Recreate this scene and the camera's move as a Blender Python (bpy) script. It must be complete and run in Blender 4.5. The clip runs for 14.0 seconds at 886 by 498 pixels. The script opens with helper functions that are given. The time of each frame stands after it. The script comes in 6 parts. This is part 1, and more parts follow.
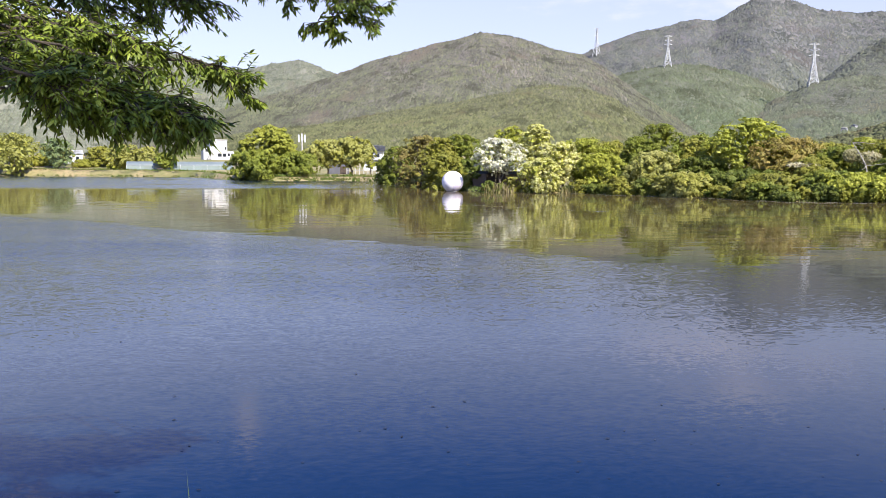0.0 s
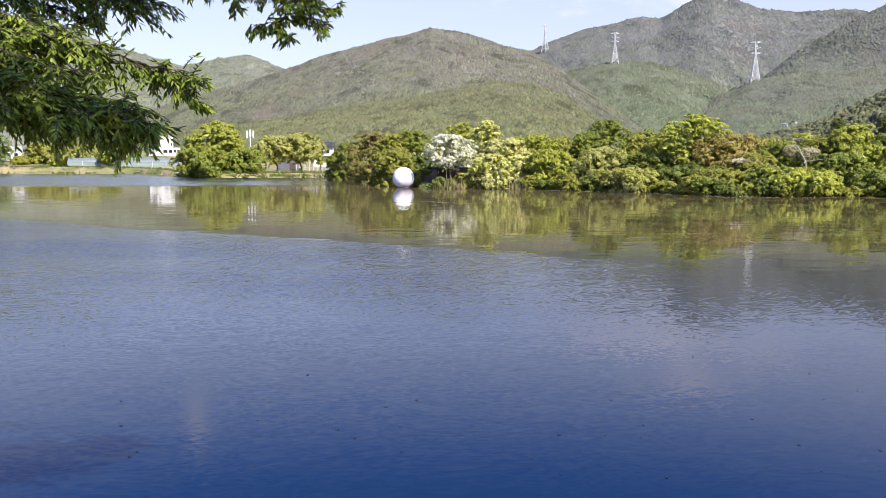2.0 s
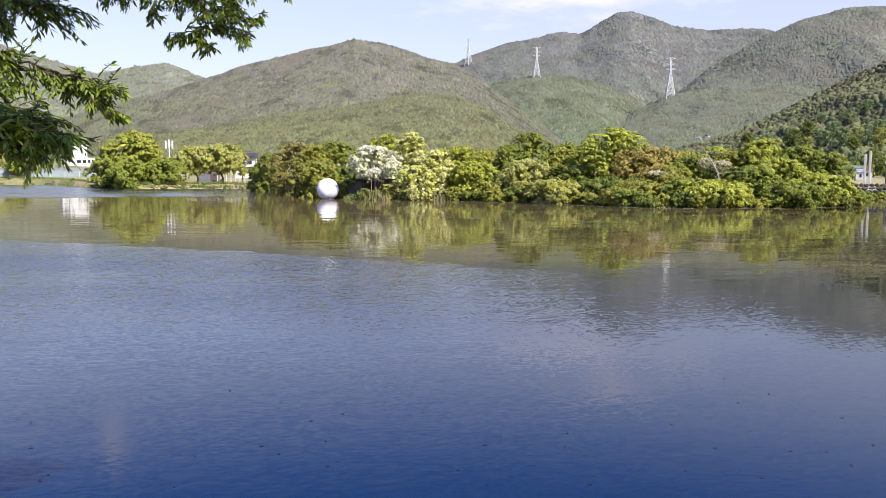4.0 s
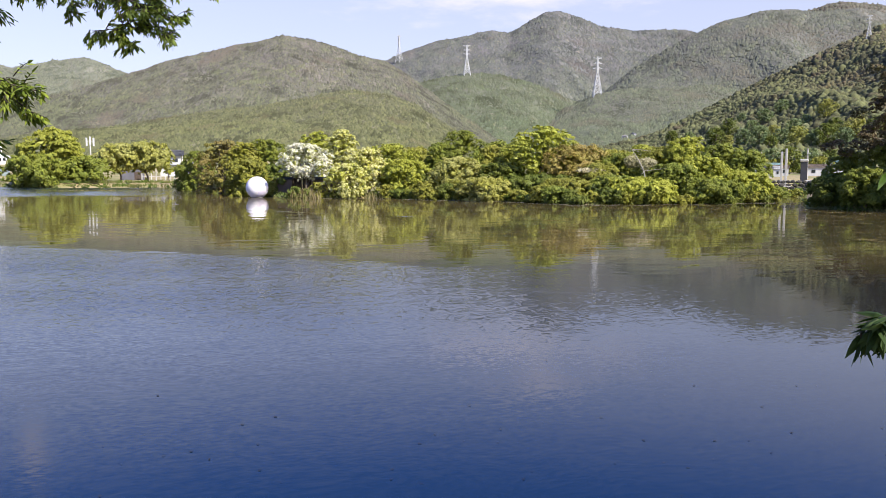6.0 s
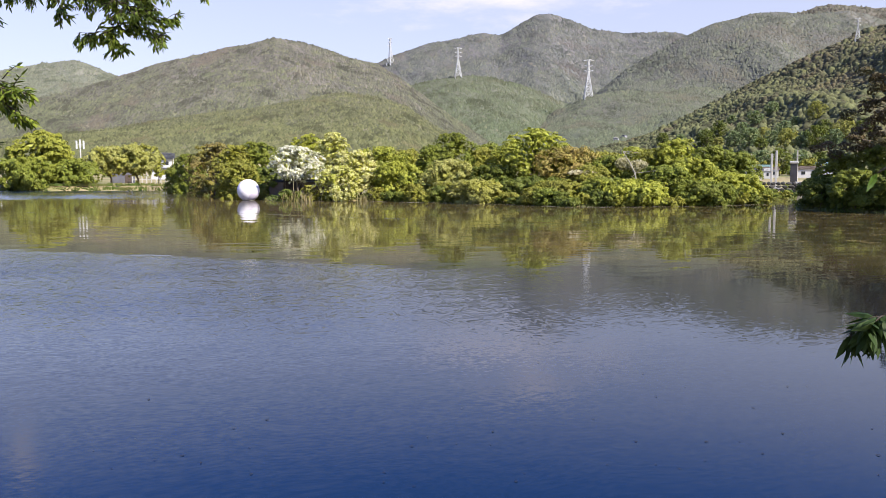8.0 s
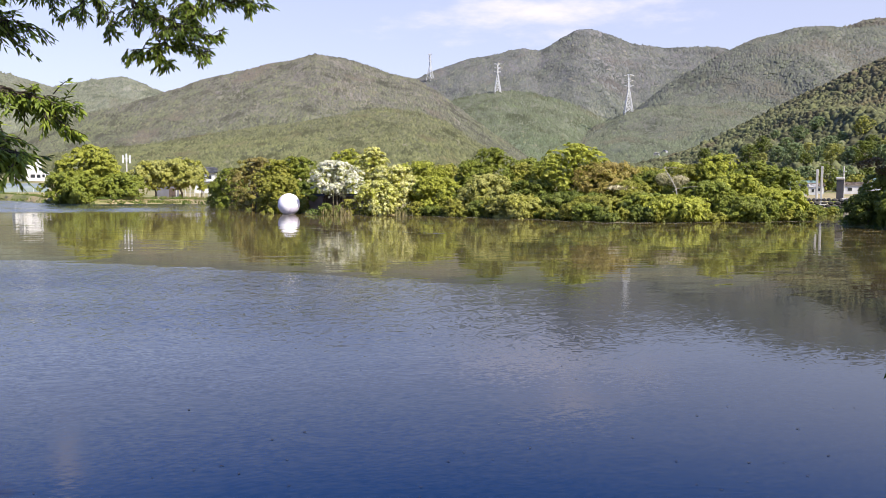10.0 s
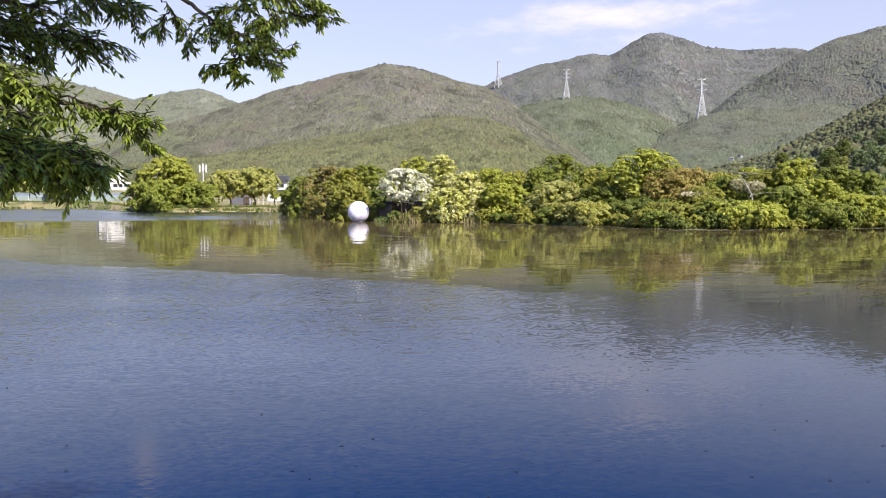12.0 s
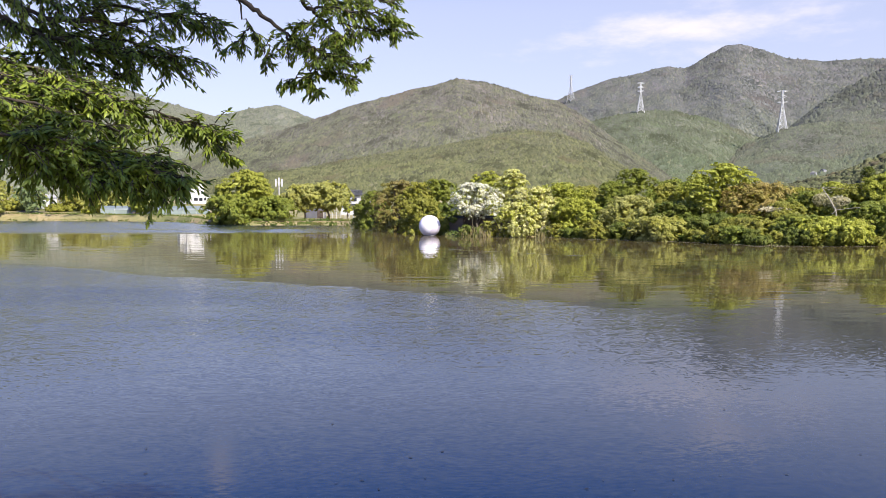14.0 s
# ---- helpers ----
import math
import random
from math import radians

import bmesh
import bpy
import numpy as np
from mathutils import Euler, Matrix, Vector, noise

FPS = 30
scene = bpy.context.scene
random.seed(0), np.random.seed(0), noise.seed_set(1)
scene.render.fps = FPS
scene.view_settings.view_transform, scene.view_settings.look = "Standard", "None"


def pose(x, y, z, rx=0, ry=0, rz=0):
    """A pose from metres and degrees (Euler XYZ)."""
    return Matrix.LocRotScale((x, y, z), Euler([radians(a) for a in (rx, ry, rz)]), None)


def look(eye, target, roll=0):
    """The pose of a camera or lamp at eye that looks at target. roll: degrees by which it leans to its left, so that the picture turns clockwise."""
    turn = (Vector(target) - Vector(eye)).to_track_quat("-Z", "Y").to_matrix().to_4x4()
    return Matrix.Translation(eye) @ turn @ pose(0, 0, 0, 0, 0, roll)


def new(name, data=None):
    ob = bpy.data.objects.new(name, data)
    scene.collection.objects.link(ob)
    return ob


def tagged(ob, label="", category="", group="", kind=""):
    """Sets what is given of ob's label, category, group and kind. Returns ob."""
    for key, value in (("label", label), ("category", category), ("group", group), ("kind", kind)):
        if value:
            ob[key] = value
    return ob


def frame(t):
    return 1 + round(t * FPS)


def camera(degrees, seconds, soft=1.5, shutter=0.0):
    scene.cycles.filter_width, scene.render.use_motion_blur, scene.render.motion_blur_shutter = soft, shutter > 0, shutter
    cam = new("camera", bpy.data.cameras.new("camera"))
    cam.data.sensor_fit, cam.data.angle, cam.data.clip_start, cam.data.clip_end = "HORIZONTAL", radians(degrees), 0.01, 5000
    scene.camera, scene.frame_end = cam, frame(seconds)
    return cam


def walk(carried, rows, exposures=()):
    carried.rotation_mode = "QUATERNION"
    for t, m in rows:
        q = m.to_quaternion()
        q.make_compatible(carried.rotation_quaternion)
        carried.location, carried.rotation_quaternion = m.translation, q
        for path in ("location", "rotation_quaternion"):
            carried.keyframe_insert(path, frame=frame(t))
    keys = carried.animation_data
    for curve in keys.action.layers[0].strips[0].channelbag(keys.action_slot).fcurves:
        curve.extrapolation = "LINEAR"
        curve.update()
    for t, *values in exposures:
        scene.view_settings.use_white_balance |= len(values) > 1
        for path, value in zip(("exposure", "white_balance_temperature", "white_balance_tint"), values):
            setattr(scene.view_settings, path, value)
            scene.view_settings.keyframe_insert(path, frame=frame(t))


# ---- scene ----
cam = camera(57.6, 14.0, 0.75)
PATH = [
    (0, 0.000, 0.000, 2.960, 84.311, -0.131, 0.018),
    (0.5, 0.000, 0.000, 2.965, 84.261, -0.127, -0.204),
    (1, 0.000, 0.000, 2.980, 84.196, -0.005, -0.409),
    (1.5, 0.000, 0.000, 2.995, 84.104, 0.157, -0.816),
    (2, 0.000, 0.000, 3.000, 84.023, -0.001, -3.469),
    (2.5, 0.000, 0.000, 3.000, 84.288, -0.073, -4.403),
    (3, 0.000, 0.000, 2.990, 84.930, 0.020, -4.821),
    (3.5, 0.000, 0.000, 2.995, 84.919, -0.055, -6.822),
    (6, 0.000, 0.000, 3.025, 84.673, -0.013, -13.616),
    (6.5, 0.000, 0.000, 3.020, 84.708, -0.025, -14.473),
    (7, 0.000, 0.000, 3.025, 84.641, 0.045, -14.405),
    (7.5, 0.000, 0.000, 3.025, 84.611, 0.141, -14.337),
    (8, 0.000, 0.000, 3.025, 84.843, 0.093, -14.210),
    (10.5, 0.000, 0.000, 3.020, 85.983, -0.015, -9.787),
    (11, 0.000, 0.000, 3.020, 85.997, 0.099, -8.170),
    (11.5, 0.000, 0.000, 3.035, 86.298, 0.098, -7.972),
    (12, 0.000, 0.000, 3.035, 86.396, 0.143, -6.649),
    (12.5, 0.000, 0.000, 3.040, 86.333, 0.085, -4.815),
    (13, 0.000, 0.000, 3.040, 86.421, -0.101, -4.625),
    (13.5, 0.000, 0.000, 3.025, 87.179, -0.054, -3.377),
    (14, 0.000, 0.000, 3.020, 87.416, -0.075, -1.611),
]
# the clip is a little brighter and cooler at its start
walk(cam, [(t, pose(*p)) for t, *p in PATH], ((0, 1.13, 6320, 10), (3.5, 1.13, 6370, 10), (6, 1.04, 6480, 10), (8, 1.03, 6500, 10), (14, 1.01, 6480, 10)))

# ---------------------------------------------------------------- light
SUN_AZ, SUN_EL = 146.0, 42.0  # degrees clockwise from the view's +y, and above the horizon


def direction(az, el):
    a, e = radians(az), radians(el)
    return Vector((math.sin(a) * math.cos(e), math.cos(a) * math.cos(e), math.sin(e)))


sun = new("sun", bpy.data.lights.new("sun", "SUN"))
sun.data.energy, sun.data.angle, sun.data.color = 4.8, radians(0.6), (1.0, 0.91, 0.76)
sun.matrix_world = look(direction(SUN_AZ, SUN_EL) * 200, (0, 0, 0))

world = bpy.data.worlds.new("world")
scene.world = world
world.use_nodes = True


class Nodes:
    """Small helper to chain shader nodes."""

    def __init__(self, tree):
        self.t = tree
        tree.nodes.clear()

    def n(self, kind, ins=None, **props):
        node = self.t.nodes.new(kind)
        for k, val in props.items():
            if k == "operation":
                node.operation = val
            elif k == "blend_type":
                node.blend_type = val
            elif k == "data_type":
                node.data_type = val
            elif k == "sky_type":
                node.sky_type = val
            elif k == "feature":
                node.feature = val
            elif k == "noise_dimensions":
                node.noise_dimensions = val
            elif k == "clamp":
                node.clamp = val
        for k, val in (ins or {}).items():
            self.put(node, k, val)
        return node

    def put(self, node, key, val):
        sock = node.inputs[key]
        if isinstance(val, bpy.types.NodeSocket):
            self.t.links.new(val, sock)
        elif isinstance(val, bpy.types.Node):
            self.t.links.new(val.outputs[0], sock)
        else:
            sock.default_value = val

    def math(self, op, a, b=0.0, c=None):
        ins = {0: a, 1: b}
        if c is not None:
            ins[2] = c
        return self.n("ShaderNodeMath", ins, operation=op).outputs[0]

    def mix(self, fac, a, b, blend="MIX"):
        m = self.n("ShaderNodeMix", None, data_type="RGBA", blend_type=blend)
        self.put(m, 0, fac)
        for key, val in ((6, a), (7, b)):
            self.put(m, key, (*val, 1.0) if isinstance(val, tuple) and len(val) == 3 else val)
        return m.outputs[2]

    def step(self, val, lo, hi, a=0.0, b=1.0):
        m = self.n("ShaderNodeMapRange", {0: val, 1: lo, 2: hi, 3: a, 4: b}, clamp=True)
        m.interpolation_type = "SMOOTHSTEP"
        return m.outputs[0]

    def noise(self, vec, scale, detail=3.0, rough=0.55):
        return self.n("ShaderNodeTexNoise", {"Vector": vec, "Scale": scale, "Detail": detail, "Roughness": rough})

    def scaled(self, vec, sx, sy, sz):
        return self.n("ShaderNodeVectorMath", {0: vec, 1: (sx, sy, sz)}, operation="MULTIPLY").outputs[0]


w = Nodes(world.node_tree)
sky = w.n("ShaderNodeTexSky", sky_type="NISHITA")
sky.sun_disc, sky.sun_elevation, sky.sun_rotation = False, radians(SUN_EL), radians(SUN_AZ)
sky.air_density, sky.dust_density, sky.ozone_density, sky.altitude = 1.0, 1.6, 1.6, 100
ray_dir = w.n("ShaderNodeTexCoord").outputs["Generated"]
puff = w.noise(w.scaled(ray_dir, 1.0, 1.0, 3.2), 11.0, 7.0, 0.62).outputs[0]
cover = 0.0
# thin clouds: azimuth, elevation, half width and half height as parts of a radian, strength
for az, el, wide, high, much in ((17.6, 12.2, 0.17, 0.034, 0.85), (20.5, 14.5, 0.14, 0.034, 0.75), (-14.0, 18.2, 0.022, 0.06, 0.7), (-27.5, 22.0, 0.06, 0.04, 0.6), (55, 24, 0.3, 0.07, 0.6)):
    c = direction(az, el)
    side = Vector((c.y, -c.x, 0)).normalized()
    up = side.cross(c)
    off = w.n("ShaderNodeVectorMath", {0: ray_dir, 1: tuple(c)}, operation="SUBTRACT").outputs[0]
    u = w.n("ShaderNodeVectorMath", {0: off, 1: tuple(side / wide)}, operation="DOT_PRODUCT").outputs["Value"]
    v = w.n("ShaderNodeVectorMath", {0: off, 1: tuple(up / high)}, operation="DOT_PRODUCT").outputs["Value"]
    front = w.n("ShaderNodeVectorMath", {0: ray_dir, 1: tuple(c)}, operation="DOT_PRODUCT").outputs["Value"]
    rr = w.math("SQRT", w.math("ADD", w.math("MULTIPLY", u, u), w.math("MULTIPLY", v, v)))
    body_ = w.math("SUBTRACT", w.math("MULTIPLY", w.math("ADD", puff, -0.18), 3.0), rr)
    m = w.math("MULTIPLY", w.step(body_, -0.1, 1.5, 0.0, much), w.math("GREATER_THAN", front, 0.5))
    cover = w.math("MAXIMUM", cover, m)
height = w.n("ShaderNodeSeparateXYZ", {0: ray_dir}).outputs[2]
deep = w.step(height, 0.23, 0.40)
tinted = w.mix(1.0, sky.outputs[0], w.mix(deep, (1.09, 0.96, 1.05), (0.37, 0.62, 1.36)), "MULTIPLY")
tinted = w.mix(w.math("MULTIPLY", w.math("SUBTRACT", 1.0, deep), 0.42), tinted, (4.9, 4.85, 6.2))
cloudy = w.mix(cover, tinted, (6.35, 5.85, 6.35))
w.n("ShaderNodeOutputWorld", {0: w.n("ShaderNodeBackground", {"Color": cloudy, "Strength": 0.09})})


# ---------------------------------------------------------------- materials
def material(name):
    m = bpy.data.materials.new(name)
    m.use_nodes = True
    return m, Nodes(m.node_tree)


def finish(n, shader):
    n.n("ShaderNodeOutputMaterial", {0: shader})


def principled(n, color, rough=0.7, metal=0.0, normal=None, **more):
    ins = {"Base Color": (*color, 1.0) if isinstance(color, tuple) and len(color) == 3 else color, "Roughness": rough, "Metallic": metal}
    if normal is not None:
        ins["Normal"] = normal
    p = n.n("ShaderNodeBsdfPrincipled", ins)
    for k, val in more.items():
        p.inputs[k.replace("_", " ")].default_value = val
    return p.outputs[0]


def worn(name, a, b, scale, rough=0.75, bump=0.15, fine=8.0, metal=0.0):
    """Paint, wood, stone: two tones mixed by a broad noise, with a fine grain and relief."""
    m, n = material(name)
    pos = n.n("ShaderNodeTexCoord").outputs["Object"]
    broad = n.noise(pos, scale, 4.0).outputs[0]
    grain = n.noise(pos, scale * fine, 5.0, 0.65).outputs[0]
    col = n.mix(n.step(broad, 0.35, 0.65), a, b)
    col = n.mix(n.math("MULTIPLY", grain, 0.35), col, tuple(0.55 * q for q in a))
    bmp = n.n("ShaderNodeBump", {"Height": grain, "Strength": bump, "Distance": 0.02})
    finish(n, principled(n, col, rough, metal, bmp.outputs[0]))
    return m


def foliage(name, tones, translucent=0.2, gloss=0.5, patch=0.35, pale=None, pale_part=0.0, pale_patch=0.5, spec=0.22, clump=1.1):
    """Leaves: three tones spread leaf by leaf, clump by clump and in broad patches; pale: blossom colour of a part of the leaves."""
    m, n = material(name)
    geo = n.n("ShaderNodeNewGeometry")
    rnd = geo.outputs["Random Per Island"]
    pos = geo.outputs["Position"]
    broad = n.noise(pos, patch, 3.0).outputs[0]
    tuft = n.noise(pos, clump, 2.0).outputs[0]
    col = n.mix(n.step(n.math("ADD", n.math("MULTIPLY", rnd, 0.5), n.math("MULTIPLY", tuft, 0.5)), 0.2, 0.8), tones[0], tones[1])
    col = n.mix(n.step(broad, 0.42, 0.62), col, tones[2])
    if pale:
        blossom = n.noise(pos, pale_patch, 2.0).outputs[0]
        pick = n.math("ADD", n.math("MULTIPLY", rnd, 0.55), n.math("MULTIPLY", blossom, 0.9))
        col = n.mix(n.step(pick, 1.05 - pale_part, 1.17 - pale_part), col, pale)
    own = n.n("ShaderNodeObjectInfo").outputs["Random"]
    col = n.mix(n.step(own, 0.0, 1.0, 0.0, 0.35), col, tuple(q * f for q, f in zip(tones[2], (0.74, 0.80, 0.85))))
    p = principled(n, col, gloss, Specular_IOR_Level=spec)
    tr = n.n("ShaderNodeBsdfTranslucent", {"Color": n.mix(1.0, col, (1.0, 1.05, 0.55), "MULTIPLY")}).outputs[0]
    finish(n, n.n("ShaderNodeMixShader", {0: translucent, 1: p, 2: tr}))
    return m


LEAF = {
    "green": foliage("leaf_green", ((0.118, 0.150, 0.021), (0.212, 0.240, 0.035), (0.175, 0.195, 0.026))),
    "yellow": foliage("leaf_yellow_green", ((0.225, 0.248, 0.032), (0.380, 0.392, 0.056), (0.310, 0.325, 0.044))),
    "dome": foliage("leaf_dome", ((0.215, 0.235, 0.034), (0.320, 0.325, 0.048), (0.275, 0.280, 0.040))),
    "olive": foliage("leaf_olive", ((0.175, 0.175, 0.030), (0.290, 0.275, 0.046), (0.228, 0.228, 0.031))),
    "dark": foliage("leaf_dark", ((0.092, 0.118, 0.019), (0.149, 0.179, 0.028), (0.126, 0.146, 0.021))),
    "leafy": foliage("leaf_deep_green", ((0.066, 0.108, 0.016), (0.120, 0.172, 0.024), (0.098, 0.140, 0.019))),
    "bluish": foliage("leaf_blue_green", ((0.13, 0.18, 0.07), (0.21, 0.27, 0.12), (0.16, 0.20, 0.08))),
    "grey": foliage("leaf_grey_green", ((0.234, 0.241, 0.063), (0.381, 0.370, 0.115), (0.284, 0.280, 0.052))),
    "russet": foliage("leaf_russet", ((0.310, 0.225, 0.070), (0.420, 0.305, 0.095), (0.300, 0.255, 0.060))),
    "brown": foliage("leaf_brown_green", ((0.165, 0.130, 0.042), (0.250, 0.200, 0.060), (0.190, 0.175, 0.040))),
    "white": foliage("leaf_white_blossom", ((0.288, 0.314, 0.115), (0.415, 0.426, 0.167), (0.322, 0.336, 0.104)), pale=(0.68, 0.66, 0.56), pale_part=0.50),
    "cream": foliage("leaf_cream_blossom", ((0.308, 0.325, 0.042), (0.444, 0.437, 0.073), (0.394, 0.392, 0.063)), pale=(0.66, 0.62, 0.29), pale_part=0.40),
    # near leaves: wide spread of tones puts sunlit and shaded leaves into the colour
    "near": foliage("leaf_near", ((0.055, 0.090, 0.012), (0.270, 0.330, 0.038), (0.125, 0.170, 0.020)), 0.30, 0.5, 3.0, spec=0.35, clump=4.0),
    # darker copy for the low sapling leaves: their shade put into the colour
    "sapling": foliage("leaf_sapling_shaded", ((0.022, 0.045, 0.010), (0.036, 0.066, 0.013), (0.03, 0.055, 0.011)), 0.25, 0.6, 3.0),
    "shoot": foliage("leaf_shoot", ((0.06, 0.12, 0.014), (0.09, 0.16, 0.02), (0.08, 0.14, 0.016)), 0.5, 0.5, 3.0),
    "pine": foliage("pine_needles", ((0.05, 0.06, 0.02), (0.10, 0.085, 0.03), (0.12, 0.085, 0.04)), 0.15),
    "reed": foliage("dry_reed", ((0.30, 0.22, 0.12), (0.42, 0.33, 0.19), (0.22, 0.22, 0.08)), 0.25, 0.7),
    "grass": foliage("grass_blades", ((0.07, 0.12, 0.02), (0.13, 0.19, 0.03), (0.16, 0.16, 0.05)), 0.3, 0.6),
    "deadtwig": foliage("dead_twig", ((0.40, 0.36, 0.22), (0.52, 0.46, 0.30), (0.30, 0.28, 0.14)), 0.15, 0.8),
}
BARK = worn("bark", (0.09, 0.07, 0.05), (0.16, 0.13, 0.10), 3.0, 0.9, 0.6)
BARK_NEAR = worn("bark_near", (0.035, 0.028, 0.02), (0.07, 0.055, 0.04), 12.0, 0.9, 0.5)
LITTER = worn("wet_leaf_litter", (0.010, 0.010, 0.012), (0.018, 0.016, 0.014), 9.0, 0.6, 0.1)
SCUM = worn("pollen_scum", (0.33, 0.29, 0.20), (0.24, 0.22, 0.15), 0.8, 0.9, 0.1)
DEADWOOD = worn("dead_wood", (0.30, 0.27, 0.22), (0.42, 0.38, 0.32), 2.0, 0.9, 0.5)
WHITE = worn("white_plaster", (0.52, 0.52, 0.52), (0.45, 0.45, 0.45), 0.35, 0.8)
GREYWALL = worn("grey_plaster", (0.34, 0.34, 0.35), (0.26, 0.26, 0.27), 0.4, 0.85)
TILE = worn("roof_tile", (0.07, 0.075, 0.085), (0.12, 0.12, 0.13), 0.8, 0.6)
DARKWOOD = worn("dark_wood", (0.045, 0.03, 0.022), (0.075, 0.05, 0.035), 2.0, 0.7)
STONE = worn("field_stone", (0.075, 0.068, 0.058), (0.04, 0.038, 0.035), 1.2, 0.9, 0.6)
CONCRETE = worn("concrete", (0.46, 0.45, 0.43), (0.36, 0.35, 0.33), 0.7, 0.85)
STEEL = worn("galvanised_steel", (0.50, 0.51, 0.52), (0.40, 0.41, 0.42), 0.2, 0.5, 0.05, metal=0.2)
TEALROOF = worn("teal_roof", (0.22, 0.34, 0.33), (0.27, 0.40, 0.38), 0.3, 0.5)
TEALNET = worn("teal_netting", (0.17, 0.21, 0.20), (0.20, 0.25, 0.24), 0.25, 0.7)
VINYL = worn("greenhouse_vinyl", (0.17, 0.20, 0.205), (0.13, 0.16, 0.17), 0.3, 0.6)
# plaster toned down: shade under the fringe tree put into the colour
EARTHWALL = worn("old_plaster_shaded", (0.20, 0.155, 0.12), (0.14, 0.11, 0.09), 0.6, 0.9)
BLACKSTONE = worn("black_granite", (0.035, 0.035, 0.04), (0.05, 0.05, 0.055), 1.0, 0.4)
CARPAINT = worn("grey_paint", (0.10, 0.10, 0.12), (0.13, 0.13, 0.15), 0.5, 0.35, 0.02)


def glass_dark():
    m, n = material("window_glass")
    finish(n, principled(n, (0.02, 0.025, 0.03), 0.06))
    return m


GLASS = glass_dark()


def ball_skin():
    m, n = material("ball_skin")
    pos = n.n("ShaderNodeTexCoord").outputs["Object"]
    maria = n.noise(pos, 0.62, 4.0, 0.55).outputs[0]
    craters = n.n("ShaderNodeTexVoronoi", {"Vector": pos, "Scale": 1.5}).outputs[0]
    col = n.mix(n.step(maria, 0.47, 0.60), (0.80, 0.77, 0.81), (0.56, 0.51, 0.64))
    col = n.mix(n.step(craters, 0.0, 0.25, 0.35, 0.0), col, (0.68, 0.64, 0.74))
    bmp = n.n("ShaderNodeBump", {"Height": maria, "Strength": 0.1, "Distance": 0.05})
    finish(n, principled(n, col, 0.55, 0.0, bmp.outputs[0]))
    return m


def ground_skin():
    m, n = material("ground_skin")
    pos = n.n("ShaderNodeNewGeometry").outputs["Position"]
    broad = n.noise(pos, 0.05, 5.0).outputs[0]
    fine = n.noise(pos, 1.3, 6.0, 0.65).outputs[0]
    col = n.mix(n.step(broad, 0.40, 0.60), (0.17, 0.17, 0.05), (0.33, 0.25, 0.13))
    col = n.mix(n.step(fine, 0.35, 0.7, 0.0, 0.7), col, (0.10, 0.12, 0.035))
    bmp = n.n("ShaderNodeBump", {"Height": fine, "Strength": 0.7, "Distance": 0.08})
    finish(n, principled(n, col, 0.95, 0.0, bmp.outputs[0]))
    return m


def hill_tones(n, pos, tones, patch, belt):
    """Woodland tones in patches: fresh green low down, greyer and browner above the belt of heights."""
    high = n.n("ShaderNodeSeparateXYZ", {0: pos}).outputs[2]
    wavy = n.noise(pos, 2.2 / patch, 4.0, 0.6).outputs[0]
    alt = n.step(n.math("ADD", high, n.math("MULTIPLY", n.math("SUBTRACT", wavy, 0.5), 1.6 * (belt[1] - belt[0]))), belt[0], belt[1])
    broad = n.noise(pos, 1.0 / patch, 4.0, 0.6).outputs[0]
    mid = n.noise(n.scaled(pos, 1.0, 1.0, 1.6), 4.5 / patch, 3.0).outputs[0]
    col = n.mix(n.step(broad, 0.38, 0.62), tones[0], tones[2])
    col = n.mix(alt, col, tones[1])
    return n.mix(n.step(mid, 0.54, 0.68, 0.0, 0.6), col, tones[2])


def hill_skin(name, tones, patch, tree, belt, plain=1.0):
    """Wooded slope seen from far: tones in broad patches, crowns as rounded cells."""
    m, n = material(name)
    geo = n.n("ShaderNodeNewGeometry")
    pos = geo.outputs["Position"]
    col = hill_tones(n, pos, tuple(tuple(g * q for g, q in zip((1.12, 1.05, 1.12), c)) for c in tones[:3]), patch, belt)
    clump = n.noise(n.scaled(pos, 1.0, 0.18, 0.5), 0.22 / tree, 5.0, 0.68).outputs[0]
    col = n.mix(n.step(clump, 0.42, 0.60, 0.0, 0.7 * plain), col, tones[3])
    # tree-scale mottling that darkens gaps between crowns, shade put into the colour
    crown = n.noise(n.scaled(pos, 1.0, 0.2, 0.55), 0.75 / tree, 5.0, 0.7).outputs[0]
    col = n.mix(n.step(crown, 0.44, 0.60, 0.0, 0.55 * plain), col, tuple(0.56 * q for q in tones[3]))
    light = n.noise(n.scaled(pos, 1.0, 0.18, 0.5), 0.36 / tree, 4.0, 0.7).outputs[0]
    col = n.mix(n.step(light, 0.58, 0.70, 0.0, 0.6 * plain), col, tones[4])
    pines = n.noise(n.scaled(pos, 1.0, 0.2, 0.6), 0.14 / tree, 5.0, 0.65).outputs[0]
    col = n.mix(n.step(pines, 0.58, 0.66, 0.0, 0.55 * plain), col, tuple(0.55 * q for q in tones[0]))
    bmp = n.n("ShaderNodeBump", {"Height": n.math("ADD", crown, n.math("MULTIPLY", clump, 0.8)), "Strength": 0.6, "Distance": tree * 0.3})
    finish(n, principled(n, col, 0.95, 0.0, bmp.outputs[0], Specular_IOR_Level=0.1))
    return m


